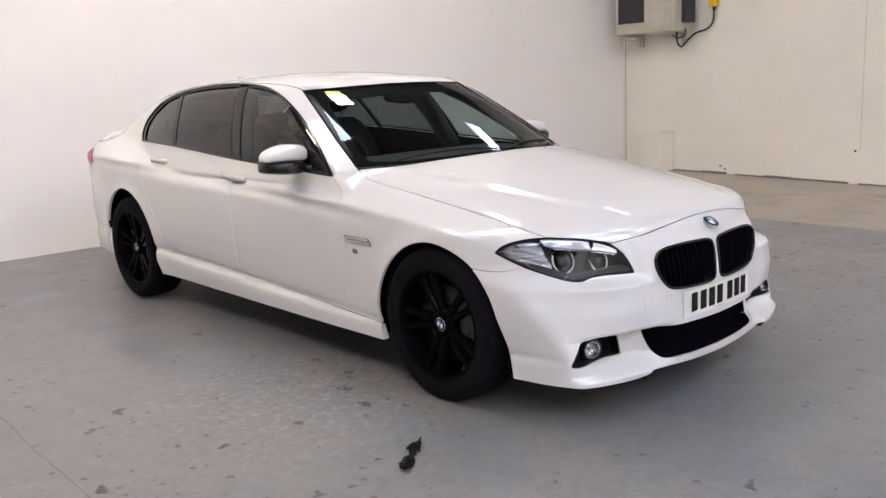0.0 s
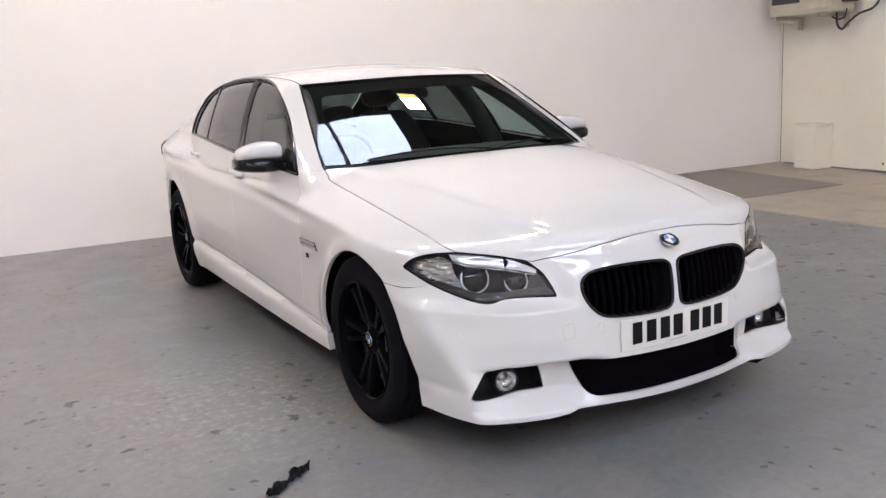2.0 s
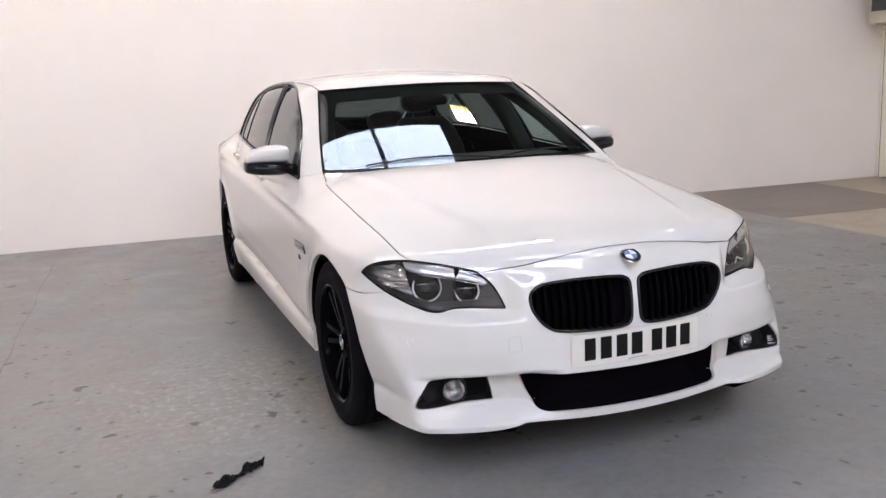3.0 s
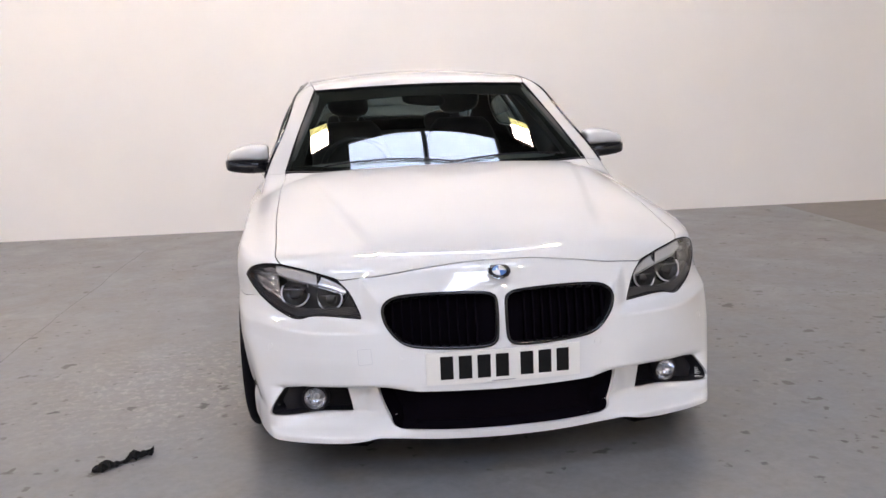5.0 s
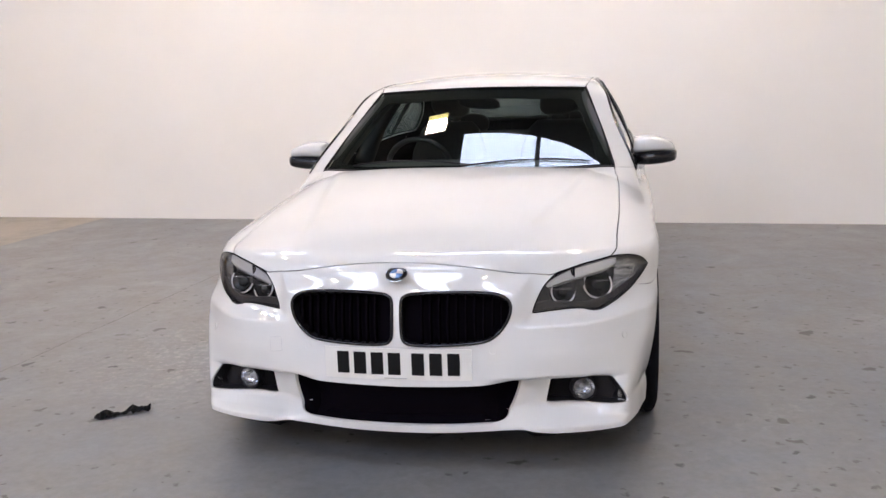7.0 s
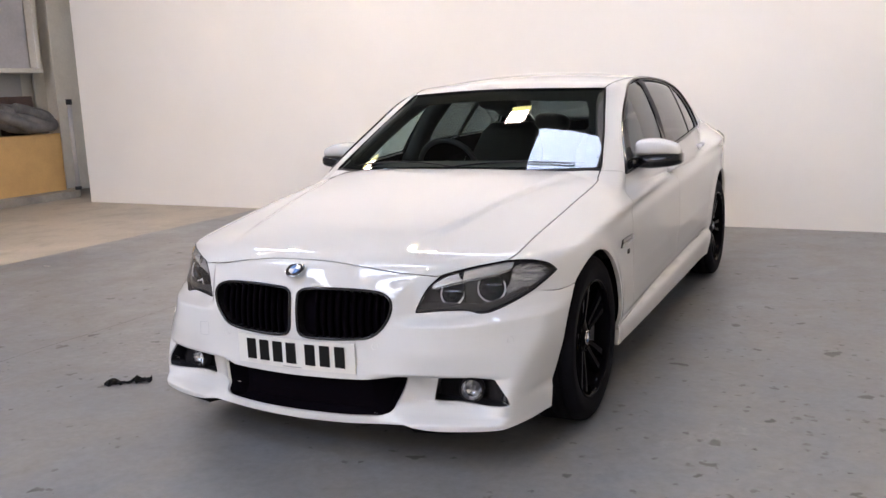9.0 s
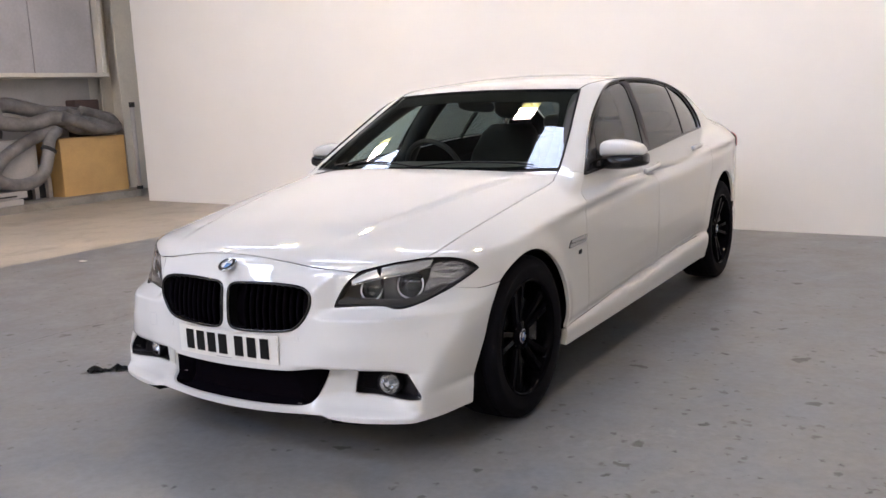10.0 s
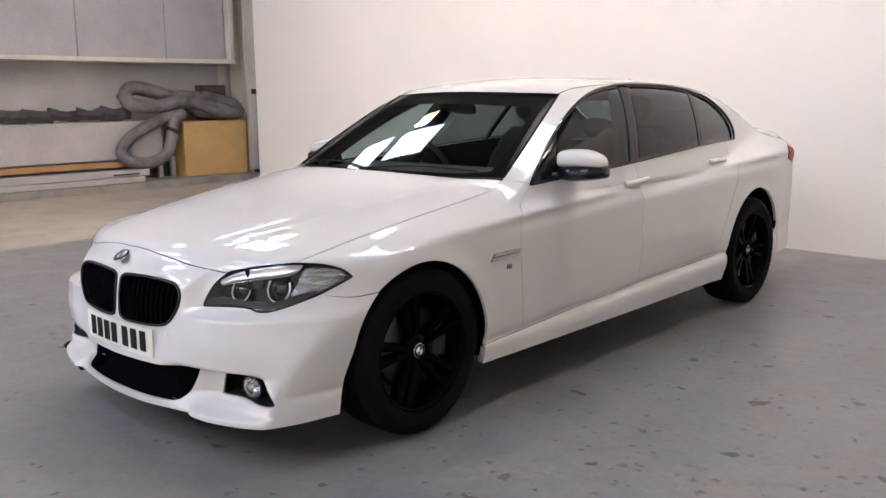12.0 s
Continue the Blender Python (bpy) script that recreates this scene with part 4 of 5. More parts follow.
def spoke_mesh(a_in, a_out):
    """One wheel arm from the hub to the rim, in the wheel's own frame (x outwards)."""
    verts, faces = [], []
    rows = [(0.050, 0.064, 0.036, 0.046), (0.085, 0.069, 0.034, 0.050), (0.13, 0.076, 0.034, 0.050), (0.18, 0.083, 0.036, 0.046), (0.218, 0.088, 0.042, 0.044), (0.236, 0.087, 0.056, 0.044)]
    for r, xf, w, dpt in rows:
        t = (r - 0.05) / 0.186
        a = a_in + (a_out - a_in) * t ** 1.2
        c, s = math.cos(a), math.sin(a)
        for u, x in ((-0.5, xf - dpt), (-0.5, xf - 0.012), (-0.30, xf), (0.30, xf), (0.5, xf - 0.012), (0.5, xf - dpt)):
            verts.append((x, r * c - u * w * s, r * s + u * w * c))
    n = 6
    for i in range(len(rows) - 1):
        for k in range(n):
            k2 = (k + 1) % n
            faces.append((i * n + k, i * n + k2, (i + 1) * n + k2, (i + 1) * n + k))
    return verts, faces


def make_wheel():
    v, f = lathe([(0.095, 0.2415), (0.104, 0.243), (0.107, 0.238), (0.103, 0.231), (0.094, 0.227), (0.06, 0.220), (0.0, 0.214), (-0.09, 0.218), (-0.112, 0.243)], 64)
    wheel = mesh_part("wheel", v, f, M_WHEEL, car, label="gloss black alloy wheel with five double spokes")
    v, f = lathe([(-0.112, 0.240), (-0.123, 0.262), (-0.125, 0.292), (-0.119, 0.316), (-0.104, 0.331), (-0.078, 0.3362), (-0.0665, 0.337), (-0.066, 0.330), (-0.058, 0.330), (-0.0575, 0.338), (-0.0045, 0.3385),
                  (-0.004, 0.3315), (0.004, 0.3315), (0.0045, 0.3385), (0.0575, 0.338), (0.058, 0.330), (0.066, 0.330), (0.0665, 0.337), (0.078, 0.3362), (0.092, 0.331), (0.104, 0.316),
                  (0.1085, 0.300), (0.110, 0.298), (0.1095, 0.285), (0.108, 0.264), (0.105, 0.250), (0.102, 0.2405)], 72)
    mesh_part("tyre", v, f, M_TYRE, wheel, label="black low-profile rubber tyre")
    for k in range(5):
        for sgn in (-1, 1):
            a = math.pi / 2 + k * 2 * math.pi / 5
            v, f = spoke_mesh(a + sgn * 0.20, a + sgn * 0.165)
            mesh_part("spoke", v, f, M_WHEEL, wheel, smooth=False)
    v, f = lathe([(0.020, 0.075), (0.058, 0.070), (0.068, 0.058), (0.070, 0.040), (0.074, 0.037), (0.075, 0.0)], 40)
    mesh_part("hub", v, f, M_WHEEL, wheel)
    for k in range(5):
        a = math.pi / 2 + (k + 0.5) * 2 * math.pi / 5
        v, f = lathe([(0.055, 0.011), (0.066, 0.010), (0.068, 0.006), (0.064, 0.0)], 8)
        mesh_part("wheel_bolt", [(x, y + 0.052 * math.cos(a), z + 0.052 * math.sin(a)) for x, y, z in v], f, M_PLASTIC, wheel)
    quarters(wheel, pose(0.074, 0, 0) @ pose(0, 0, 0, 0, 90, 0), 0.029)
    v, f = lathe([(0.010, 0.075), (0.034, 0.080), (0.036, 0.085), (0.036, 0.168), (0.032, 0.170), (0.014, 0.170), (0.012, 0.085)], 48)
    mesh_part("brake_disc", v, f, M_STEEL, wheel, label="grey steel brake disc")
    verts, faces = [], []
    for i, a in enumerate(np.linspace(math.radians(-32), math.radians(32), 9)):
        for r, x in ((0.105, 0.0), (0.105, 0.052), (0.15, 0.060), (0.183, 0.050), (0.183, 0.0)):
            verts.append((x, r * math.cos(a), r * math.sin(a)))
        if i:
            faces += [((i - 1) * 5 + k, (i - 1) * 5 + (k + 1) % 5, i * 5 + (k + 1) % 5, i * 5 + k) for k in range(5)]
    mesh_part("brake_caliper", verts, faces + [tuple(range(5)), tuple(range(44, 39, -1))], M_CALIPER, wheel, smooth=False)
    return wheel


first = make_wheel()
WZ = 0.336
first.matrix_basis = pose(0.795, 0, WZ, 12, 0, 0)
for x, y, turn, spin in ((-0.795, 0.0, 180, 20), (0.80, WHEELBASE, 0, 47), (-0.80, WHEELBASE, 180, 5)):
    copy_thing(first, pose(x, y, WZ, 0, 0, turn) @ pose(0, 0, 0, spin, 0, 0))

# arch liners and the tray under the floor
for side in (1, -1):
    for yc, r, wide in ((0.0, ARCH_RF + 0.012, 0.858), (WHEELBASE, ARCH_RR + 0.012, 0.80)):
        rows = [(yc + r * math.cos(a), ARCH_Z + r * math.sin(a)) for a in np.linspace(math.radians(-8), math.radians(196), 40)]
        verts = [(side * x, y, z) for y, z in rows for x in (wide, 0.62)]
        faces = [(2 * i, 2 * i + 1, 2 * i + 3, 2 * i + 2) for i in range(len(rows) - 1)]
        nv = len(verts)
        verts += [(side * 0.62, yc, ARCH_Z)]
        faces += [(2 * i + 1, nv, 2 * i + 3) for i in range(len(rows) - 1)]
        mesh_part("wheel_arch_liner", verts, faces, M_SEAL_SHADE, car)
bm = box_bm(-0.60, 0.60, -0.60, 3.85, 0.20, 0.235)
box_bm(-0.875, 0.875, 0.42, 2.50, 0.21, 0.235, bm=bm)
box_bm(-0.64, 0.64, 3.42, 3.85, 0.25, 0.28, bm=bm)
part("underbody_tray", bm, M_SEAL_SHADE, car)
part("engine_bulkhead", box_bm(-0.60, 0.60, -0.60, -0.58, 0.19, 0.72), M_SEAL_SHADE, car)

# ---- the car: nose ----
def kidney_span(x):
    """Heights between which the kidney opening is open at a half-width."""
    z = [a[2] + (b[2] - a[2]) * (x - a[0]) / (b[0] - a[0]) for a, b in zip(KIDNEY, np.roll(KIDNEY, -1, 0)) if (a[0] - x) * (b[0] - x) < 0]
    return min(z), max(z)


for side in (1, -1):
    flip = np.array([side, 1, 1])
    k3 = snap(resample(KIDNEY, 0.01) * flip, NOSE)
    grille = panel("kidney_grille", KIDNEY * flip, NOSE, M_SLAT, car, h=0.03, off=-0.052, depth=0.006, gap=-0.004, label="gloss black kidney grille")
    v, f = tube(k3 + gradient(k3) * 0.001, 0.0062, 8, True)
    mesh_part("grille_frame", v, f, M_GLOSS, grille)
    for x in np.arange(0.052, 0.375, 0.0305):
        z0, z1 = kidney_span(x)
        zz = np.linspace(z0 - 0.002, z1 + 0.002, 9)
        s = snap(np.stack([np.full(9, x * side), np.full(9, -0.78), zz], 1), NOSE)
        verts, faces = [], []
        for i in range(9):
            y = s[0, 1] + (s[-1, 1] - s[0, 1]) * i / 8 - 0.012 * (1 - (i / 4 - 1) ** 2)
            for dx, dy in ((-0.0030, 0.050), (-0.0042, 0.024), (0.0, 0.017), (0.0042, 0.024), (0.0030, 0.050)):
                verts.append((x * side + dx, y + dy, zz[i]))
            if i:
                faces += [((i - 1) * 5 + k, (i - 1) * 5 + (k + 1) % 5, i * 5 + (k + 1) % 5, i * 5 + k) for k in range(5)]
        mesh_part("slat", verts, faces, M_SLAT, grille)
    # fog lamp
    well = panel("fog_lamp_recess", FOG * flip, NOSE, M_PLASTIC, car, h=0.03, off=-0.008, depth=0.058, gap=0.0015, bowl=True, rim=M_PLASTIC, label="black recess with a round fog lamp")
    fc = snap(np.array([[side * 0.648, -0.68, 0.291]]), NOSE)
    fc = Vector(fc[0] - gradient(fc)[0] * 0.026)
    m = look(fc, fc + Vector((side * 0.25, -1.0, 0.0))) @ pose(0, 0, 0, 0, 90, 0)
    place = lambda rows: [m @ Vector(v) for v in rows]
    v, f = lathe([(-0.03, 0.046), (0.004, 0.046), (0.008, 0.042), (0.004, 0.039)], 32)
    mesh_part("bezel", place(v), f, M_PLASTIC, well)
    v, f = lathe([(0.002, 0.039), (-0.012, 0.034), (-0.026, 0.018), (-0.028, 0.0)], 32)
    mesh_part("reflector", place(v), f, M_REFLECTOR, well, label="bright fog lamp reflector")
    v, f = lathe([(-0.028, 0.010), (-0.012, 0.010), (-0.008, 0.0)], 16)
    mesh_part("bulb_cap", place(v), f, M_SATIN, well)
    v, f = lathe([(0.004, 0.0392), (0.009, 0.030), (0.011, 0.0)], 32)
    mesh_part("lens", place(v), f, M_LENS, well)
    # parking sensors
    for x, z in ((0.302, 0.468), (0.777, 0.479)):
        c = snap(np.array([[x * side, -0.75 + 0.2 * x, z]]), NOSE)
        mm = look(c[0], c[0] + gradient(c)[0]) @ pose(0, 0, 0, 0, 90, 0)
        v, f = lathe([(-0.002, 0.0125), (0.0012, 0.0120), (0.0012, 0.0105), (-0.001, 0.0100), (0.0008, 0.0095), (0.0012, 0.0)], 24)
        mesh_part("parking_sensor", [mm @ Vector((-a, b, d)) for a, b, d in v], f, [M_PAINT], car)
    # headlight
    lamp_edge = join(c_lamp_out, c_lamp_top, c_lamp_in, c_lamp_bot, c_lamp_back) * flip
    lamp = panel("headlight", lamp_edge, NOSE, M_LAMPGREY, car, h=0.02, off=-0.004, depth=0.062, gap=0.003, bowl=True, rim=M_PLASTIC, label="dark headlight with two ringed projectors")
    le = snap(resample(lamp_edge, 0.012), NOSE)
    v, f = tube(le - gradient(le) * 0.002, 0.0036, 6, True)
    mesh_part("gasket", v, f, M_SEAL_SHADE, lamp)
    for cx, cy, cz, r in ((0.570, -0.587, 0.641, 0.041), (0.692, -0.502, 0.652, 0.050)):
        lc = snap(np.array([[side * cx, cy - 0.05, cz]]), NOSE)
        lc = Vector(lc[0] - gradient(lc)[0] * 0.026) + Vector((0, 0.012, 0))
        ahead = Vector((side * 0.25, -1.0, 0.35)).normalized()
        across = ahead.cross(Vector((0, 0, 1))).normalized()
        rise = across.cross(ahead).normalized()
        m = look(lc, lc + ahead) @ pose(0, 0, 0, 0, 90, 0)
        arc = [lc + across * (r * math.cos(q)) + rise * (r * math.sin(q)) for q in np.linspace(math.radians(150), math.radians(390), 40)]
        mesh_part("light_ring", *tube(arc, 0.0030, 8), M_RING, lamp, label="silver ring round the projector")
        v, f = lathe([(-0.03, r + 0.001), (-0.004, r - 0.001), (-0.005, r - 0.0032), (-0.018, r - 0.009), (-0.02, 0.6 * r)], 36)
        mesh_part("shroud", [m @ Vector(q) for q in v], f, M_GLOSS, lamp)
        v, f = lathe([(-0.02, 0.62 * r), (-0.008, 0.55 * r), (0.000, 0.38 * r), (0.004, 0.18 * r), (0.005, 0.0)], 32)
        mesh_part("projector_lens", [m @ Vector(q) for q in v], f, M_GLOSS, lamp)
        # thin bright blade across the projector
        blade = [lc + ahead * 0.006 + across * (r * w) + rise * (0.22 * r) for w in np.linspace(-0.75, 0.75, 7)]
        mesh_part("shutter_blade", *tube(blade, 0.0016, 6), M_CHROME, lamp)
    low = spl([(0.470, -0.69, 0.606), (0.50, -0.675, 0.618), (0.56, -0.64, 0.612), (0.62, -0.61, 0.606), (0.69, -0.57, 0.606), (0.75, -0.50, 0.630), (0.79, -0.455, 0.644), (0.80, -0.455, 0.632), (0.72, -0.56, 0.588), (0.667, -0.604, 0.580), (0.56, -0.655, 0.592), (0.468, -0.69, 0.590)], 0.008, True) * flip
    panel("lower_cover", low, NOSE, M_COVER, lamp, h=0.02, off=-0.010, depth=0.02, gap=0.0, rim=M_COVER, label="dark grey lower lamp cover")
    # bright brow that hides the tops of the rings
    upper = spl([(0.510, -0.665, 0.678), (0.56, -0.62, 0.706), (0.635, -0.572, 0.727), (0.70, -0.50, 0.738), (0.745, -0.46, 0.738)], 0.004)
    under = spl([(0.512, -0.66, 0.664), (0.56, -0.63, 0.677), (0.63, -0.585, 0.690), (0.69, -0.52, 0.700), (0.737, -0.475, 0.716)], 0.004)
    verts, faces = [], []
    for i, q in enumerate(np.linspace(0, 1, 33)):
        top, base = upper[int(q * (len(upper) - 1))], under[int(q * (len(under) - 1))]
        row = snap(np.array([top + (base - top) * w for w in np.linspace(0, 1, 6)]) * flip, NOSE)
        n = gradient(row)
        verts += [tuple(p) for p in row - n * (0.0055 + 0.003 * np.sin(np.linspace(0, math.pi, 6)))[:, None]]
        verts += [tuple(p) for p in (row - n * 0.018)[::-1]]
        if i:
            faces += [(12 * i - 12 + k, 12 * i - 12 + (k + 1) % 12, 12 * i + (k + 1) % 12, 12 * i + k) for k in range(12)]
    mesh_part("brow_strip", verts, faces, M_BROW, lamp, label="bright silver strip under the top edge")
    lip = snap(spl([(0.512, -0.66, 0.660), (0.56, -0.63, 0.672), (0.63, -0.585, 0.686), (0.69, -0.52, 0.696), (0.735, -0.475, 0.712)], 0.01) * flip, NOSE)
    mesh_part("brow_lip", *tube(lip - gradient(lip) * 0.012, 0.0022, 6), M_CHROME, lamp)
    brd = spl([(0.612, -0.60, 0.656), (0.625, -0.59, 0.652), (0.636, -0.57, 0.658), (0.638, -0.57, 0.690), (0.625, -0.59, 0.688), (0.610, -0.60, 0.682)], 0.006, True) * flip
    panel("bridge", brd, NOSE, M_CALIPER, lamp, h=0.02, off=-0.030, depth=0.012, gap=0.0, label="grey bridge between the rings")
    inner = spl([(0.872, -0.33, 0.694), (0.832, -0.375, 0.722), (0.768, -0.44, 0.738), (0.742, -0.465, 0.715), (0.742, -0.49, 0.670), (0.736, -0.52, 0.628), (0.768, -0.49, 0.614), (0.828, -0.425, 0.646)], 0.008, True) * flip
    panel("side_reflector", inner, NOSE, M_FACET, lamp, h=0.02, off=-0.022, depth=0.004, gap=0.002, label="bright faceted outer reflector")

panel("lower_intake", INTAKE, NOSE, M_SLAT, car, h=0.03, off=-0.010, depth=0.07, gap=0.0015, bowl=True, rim=M_SLAT, label="black lower air intake")
c = snap(np.array([[0, -0.742, 0.723]]), NOSE)
badge = part("nose_badge", box_bm(-0.004, 0.004, c[0, 1], c[0, 1] + 0.02, 0.719, 0.727), M_GLOSS, car, "round blue and white badge")
face = Vector(gradient(c)[0]) + Vector((0, 0, 1.1))
quarters(badge, look(Vector(c[0]) + Vector(gradient(c)[0]) * 0.010, Vector(c[0]) - face), 0.037)

# number plate: its characters are plain bars
verts, faces, k = [], [], 18
for i in range(k + 1):
    x = -0.26 + 0.52 * i / k
    y = -0.8215 + 0.225 * x * x
    verts += [(x, y, 0.366), (x, y, 0.477), (x, y + 0.004, 0.477), (x, y + 0.004, 0.366)]
    if i:
        faces += [(4 * i - 4 + q, 4 * i - 4 + (q + 1) % 4, 4 * i + (q + 1) % 4, 4 * i + q) for q in range(4)]
faces += [(0, 3, 2, 1), (4 * k, 4 * k + 1, 4 * k + 2, 4 * k + 3)]
plate = mesh_part("number_plate", verts, faces, M_PLATE, car, smooth=False, label="white number plate with plain dark bars")
for i, x in enumerate((-0.214, -0.153, -0.091, -0.030, 0.053, 0.115, 0.176)):
    y = -0.8232 + 0.225 * (x + 0.022) ** 2
    part("bar", box_bm(x, x + 0.044, y, y + 0.0025, 0.384, 0.463, 0.0005, 1), M_INK, plate)
part("strip", box_bm(-0.045, 0.035, -0.8232, -0.8200, 0.3705, 0.3735), M_SATIN, plate)
# tow cover and washer covers: thin seams in the bumper
sq = [(-0.470, 0.492), (-0.425, 0.496), (-0.420, 0.445), (-0.465, 0.441)]
seam3 = snap(resample(np.array([(x, -0.74, z) for x, z in sq]), 0.006), NOSE)
mesh_part("tow_cover", *tube(seam3 - gradient(seam3) * 0.0004, 0.0009, 5, True), M_SATIN, car)

# ---- the car: mirrors, handles, trim ----
def blob(name, centre, size, power, material, parent, cut=None, seg=28, bend=0.0):
    """A rounded box; cut keeps the part with z between two shares of its height."""
    verts, faces = [], []
    lo, hi = cut or (-1, 1)
    rows = 16
    for i in range(rows + 1):
        zz = lo + (hi - lo) * i / rows
        rr = max(1 - abs(zz) ** power[1], 0) ** (1 / power[1])
        for k in range(seg):
            a = 2 * math.pi * k / seg
            c, s = math.cos(a), math.sin(a)
            ux = math.copysign(abs(c) ** (2 / power[0]), c) * rr
            uy = math.copysign(abs(s) ** (2 / power[0]), s) * rr
            verts.append((centre[0] + ux * size[0], centre[1] + uy * size[1] + bend * ux * ux * size[1], centre[2] + zz * size[2] + 0.012 * ux * (1 if centre[0] > 0 else -1)))
        if i:
            faces += [((i - 1) * seg + k, (i - 1) * seg + (k + 1) % seg, i * seg + (k + 1) % seg, i * seg + k) for k in range(seg)]
    faces += [tuple(range(seg))[::-1], tuple(rows * seg + k for k in range(seg))]
    return mesh_part(name, verts, faces, material, parent)


def mirror_piece(name, side, rows, material, parent):
    """A mirror shell through rows of (x, depth, low z, high z): round at the front, flat at the back."""
    verts, faces, k = [], [], 24
    dense = spl(rows, 0.006)
    for x, d, z0, z1 in dense:
        for i in range(k):
            a = 2 * math.pi * i / k
            c, s = math.cos(a), math.sin(a)
            y = 1.055 - d * abs(c) ** 0.8 * 1.25 if c < 0 else 1.055 + d * 0.55 * c ** 0.35
            verts.append((side * x, y + 0.10 * (x - 0.9), (z0 + z1) / 2 + (z1 - z0) / 2 * math.copysign(abs(s) ** 0.52, s)))
    for r in range(len(dense) - 1):
        faces += [(r * k + i, r * k + (i + 1) % k, (r + 1) * k + (i + 1) % k, (r + 1) * k + i) for i in range(k)]
    faces += [tuple(range(k))[::-1], tuple((len(dense) - 1) * k + i for i in range(k))]
    if side < 0:
        faces = [f[::-1] for f in faces]
    return mesh_part(name, verts, faces, material, parent)


for side in (1, -1):
    cap = [(0.827, 0.056, 1.000, 1.058), (0.832, 0.066, 0.995, 1.070), (0.850, 0.073, 0.994, 1.077), (0.885, 0.078, 0.995, 1.080), (0.925, 0.079, 0.997, 1.078),
           (0.965, 0.076, 0.998, 1.069), (1.000, 0.070, 0.998, 1.056), (1.022, 0.058, 0.998, 1.042), (1.034, 0.038, 0.999, 1.022)]
    mir = mirror_piece("door_mirror", side, cap, M_PAINT, car)
    tagged(mir, "white door mirror with a black lower shell")
    shell = [(0.820, 0.050, 0.938, 0.985), (0.850, 0.072, 0.932, 1.000), (0.900, 0.086, 0.930, 1.008), (0.960, 0.087, 0.934, 1.010), (1.010, 0.080, 0.942, 1.009), (1.034, 0.060, 0.950, 1.006), (1.044, 0.036, 0.962, 1.000)]
    mirror_piece("lower_shell", side, shell, M_GLOSS, mir)
    v, f = tube(spl([(side * 0.775, 0.90, 0.945), (side * 0.81, 0.965, 0.955), (side * 0.86, 1.02, 0.962)], 0.02), 0.030, 10, squash=0.62)
    mesh_part("arm", v, f, M_GLOSS, mir)
    v, f = tube([(side * 0.775, 0.84, 0.935), (side * 0.79, 0.885, 0.948), (side * 0.80, 0.93, 0.952)], [0.02, 0.034, 0.024], 10)
    mesh_part("foot", v, f, M_GLOSS, mir)
    for y0, y1, z0, z1 in ((1.50, 1.725, 0.888, 0.903), (2.445, 2.668, 0.946, 0.956)):
        ends = snap(np.array([(side * 0.9, y0, z0), (side * 0.9, y1, z1)]), AROUND)
        line = straight(ends, 0.012)
        n = gradient(ends).mean(0)
        k = len(line)
        lift = 0.014 * np.minimum(1, np.minimum(np.arange(k), np.arange(k)[::-1]) / 3.5) ** 0.6
        v, f = tube(line + n * lift[:, None], 0.0165, 10, squash=0.9)
        mesh_part("door_handle", v, f, M_PAINT, car, label="white bar door handle")
    vent = panel("side_vent", join([(side * 0.9, 0.40, 0.640)], straight([(side * 0.9, 0.40, 0.636), (side * 0.9, 0.425, 0.670), (side * 0.9, 0.60, 0.672), (side * 0.9, 0.585, 0.642), (side * 0.9, 0.40, 0.636)])), AROUND, M_VENT, car, h=0.02, off=0.006, depth=0.010, gap=0.0, rim=M_PLASTIC, label="slim silver side vent trim")
    s3 = snap(straight([(side * 0.9, 0.415, 0.655), (side * 0.9, 0.575, 0.656)], 0.02), AROUND)
    v, f = tube(s3 + gradient(s3) * 0.006, 0.0018, 6)
    mesh_part("vent_slot", v, f, M_PLASTIC, vent)
    for y, m_ in ((0.510, M_STEEL), (0.522, M_CALIPER), (0.534, M_PLASTIC)):
        b3 = snap(straight([(side * 0.9, y, 0.592), (side * 0.9, y + 0.004, 0.612)], 0.01), AROUND)
        v, f = tube(b3 + gradient(b3) * 0.001, 0.0030, 6)
        mesh_part("trim_badge", v, f, m_, car)
    tl = join(spl([(side * 0.83, 3.64, 0.905), (side * 0.80, 3.74, 0.955), (side * 0.765, 3.82, 0.965)]), spl([(side * 0.77, 3.85, 0.89), (side * 0.80, 3.78, 0.855), (side * 0.83, 3.66, 0.872)]))
    panel("tail_lamp", tl, AROUND, M_RED, car, h=0.03, off=0.005, depth=0.01, gap=0.0, label="red tail lamp")
    fl = snap(resample(np.array([(side * 0.9, 2.86, 0.90), (side * 0.9, 3.05, 0.905), (side * 0.9, 3.05, 1.0), (side * 0.9, 2.88, 1.0)]), 0.02), AROUND)
    if side < 0:
        v, f = tube(fl - gradient(fl) * 0.0005, 0.0016, 6, True)
        mesh_part("fuel_flap", v, f, M_SATIN, car)

# wipers
for x0, x1, yy in ((-0.55, 0.08, 0.0), (0.02, 0.62, 0.0)):
    c3 = snap(straight([(x0, 0.455 + 0.52 * x0 * x0, 0.98), (x1, 0.462 + 0.52 * x1 * x1, 0.985)], 0.03), AROUND)
    wip = mesh_part("wiper", *tube(c3 + gradient(c3) * 0.005, 0.0042, 6), M_PLASTIC, car, label="black windscreen wiper")
    mesh_part("blade", *tube(c3 + gradient(c3) * 0.004, 0.004, 6), M_SEAL_SHADE, wip)
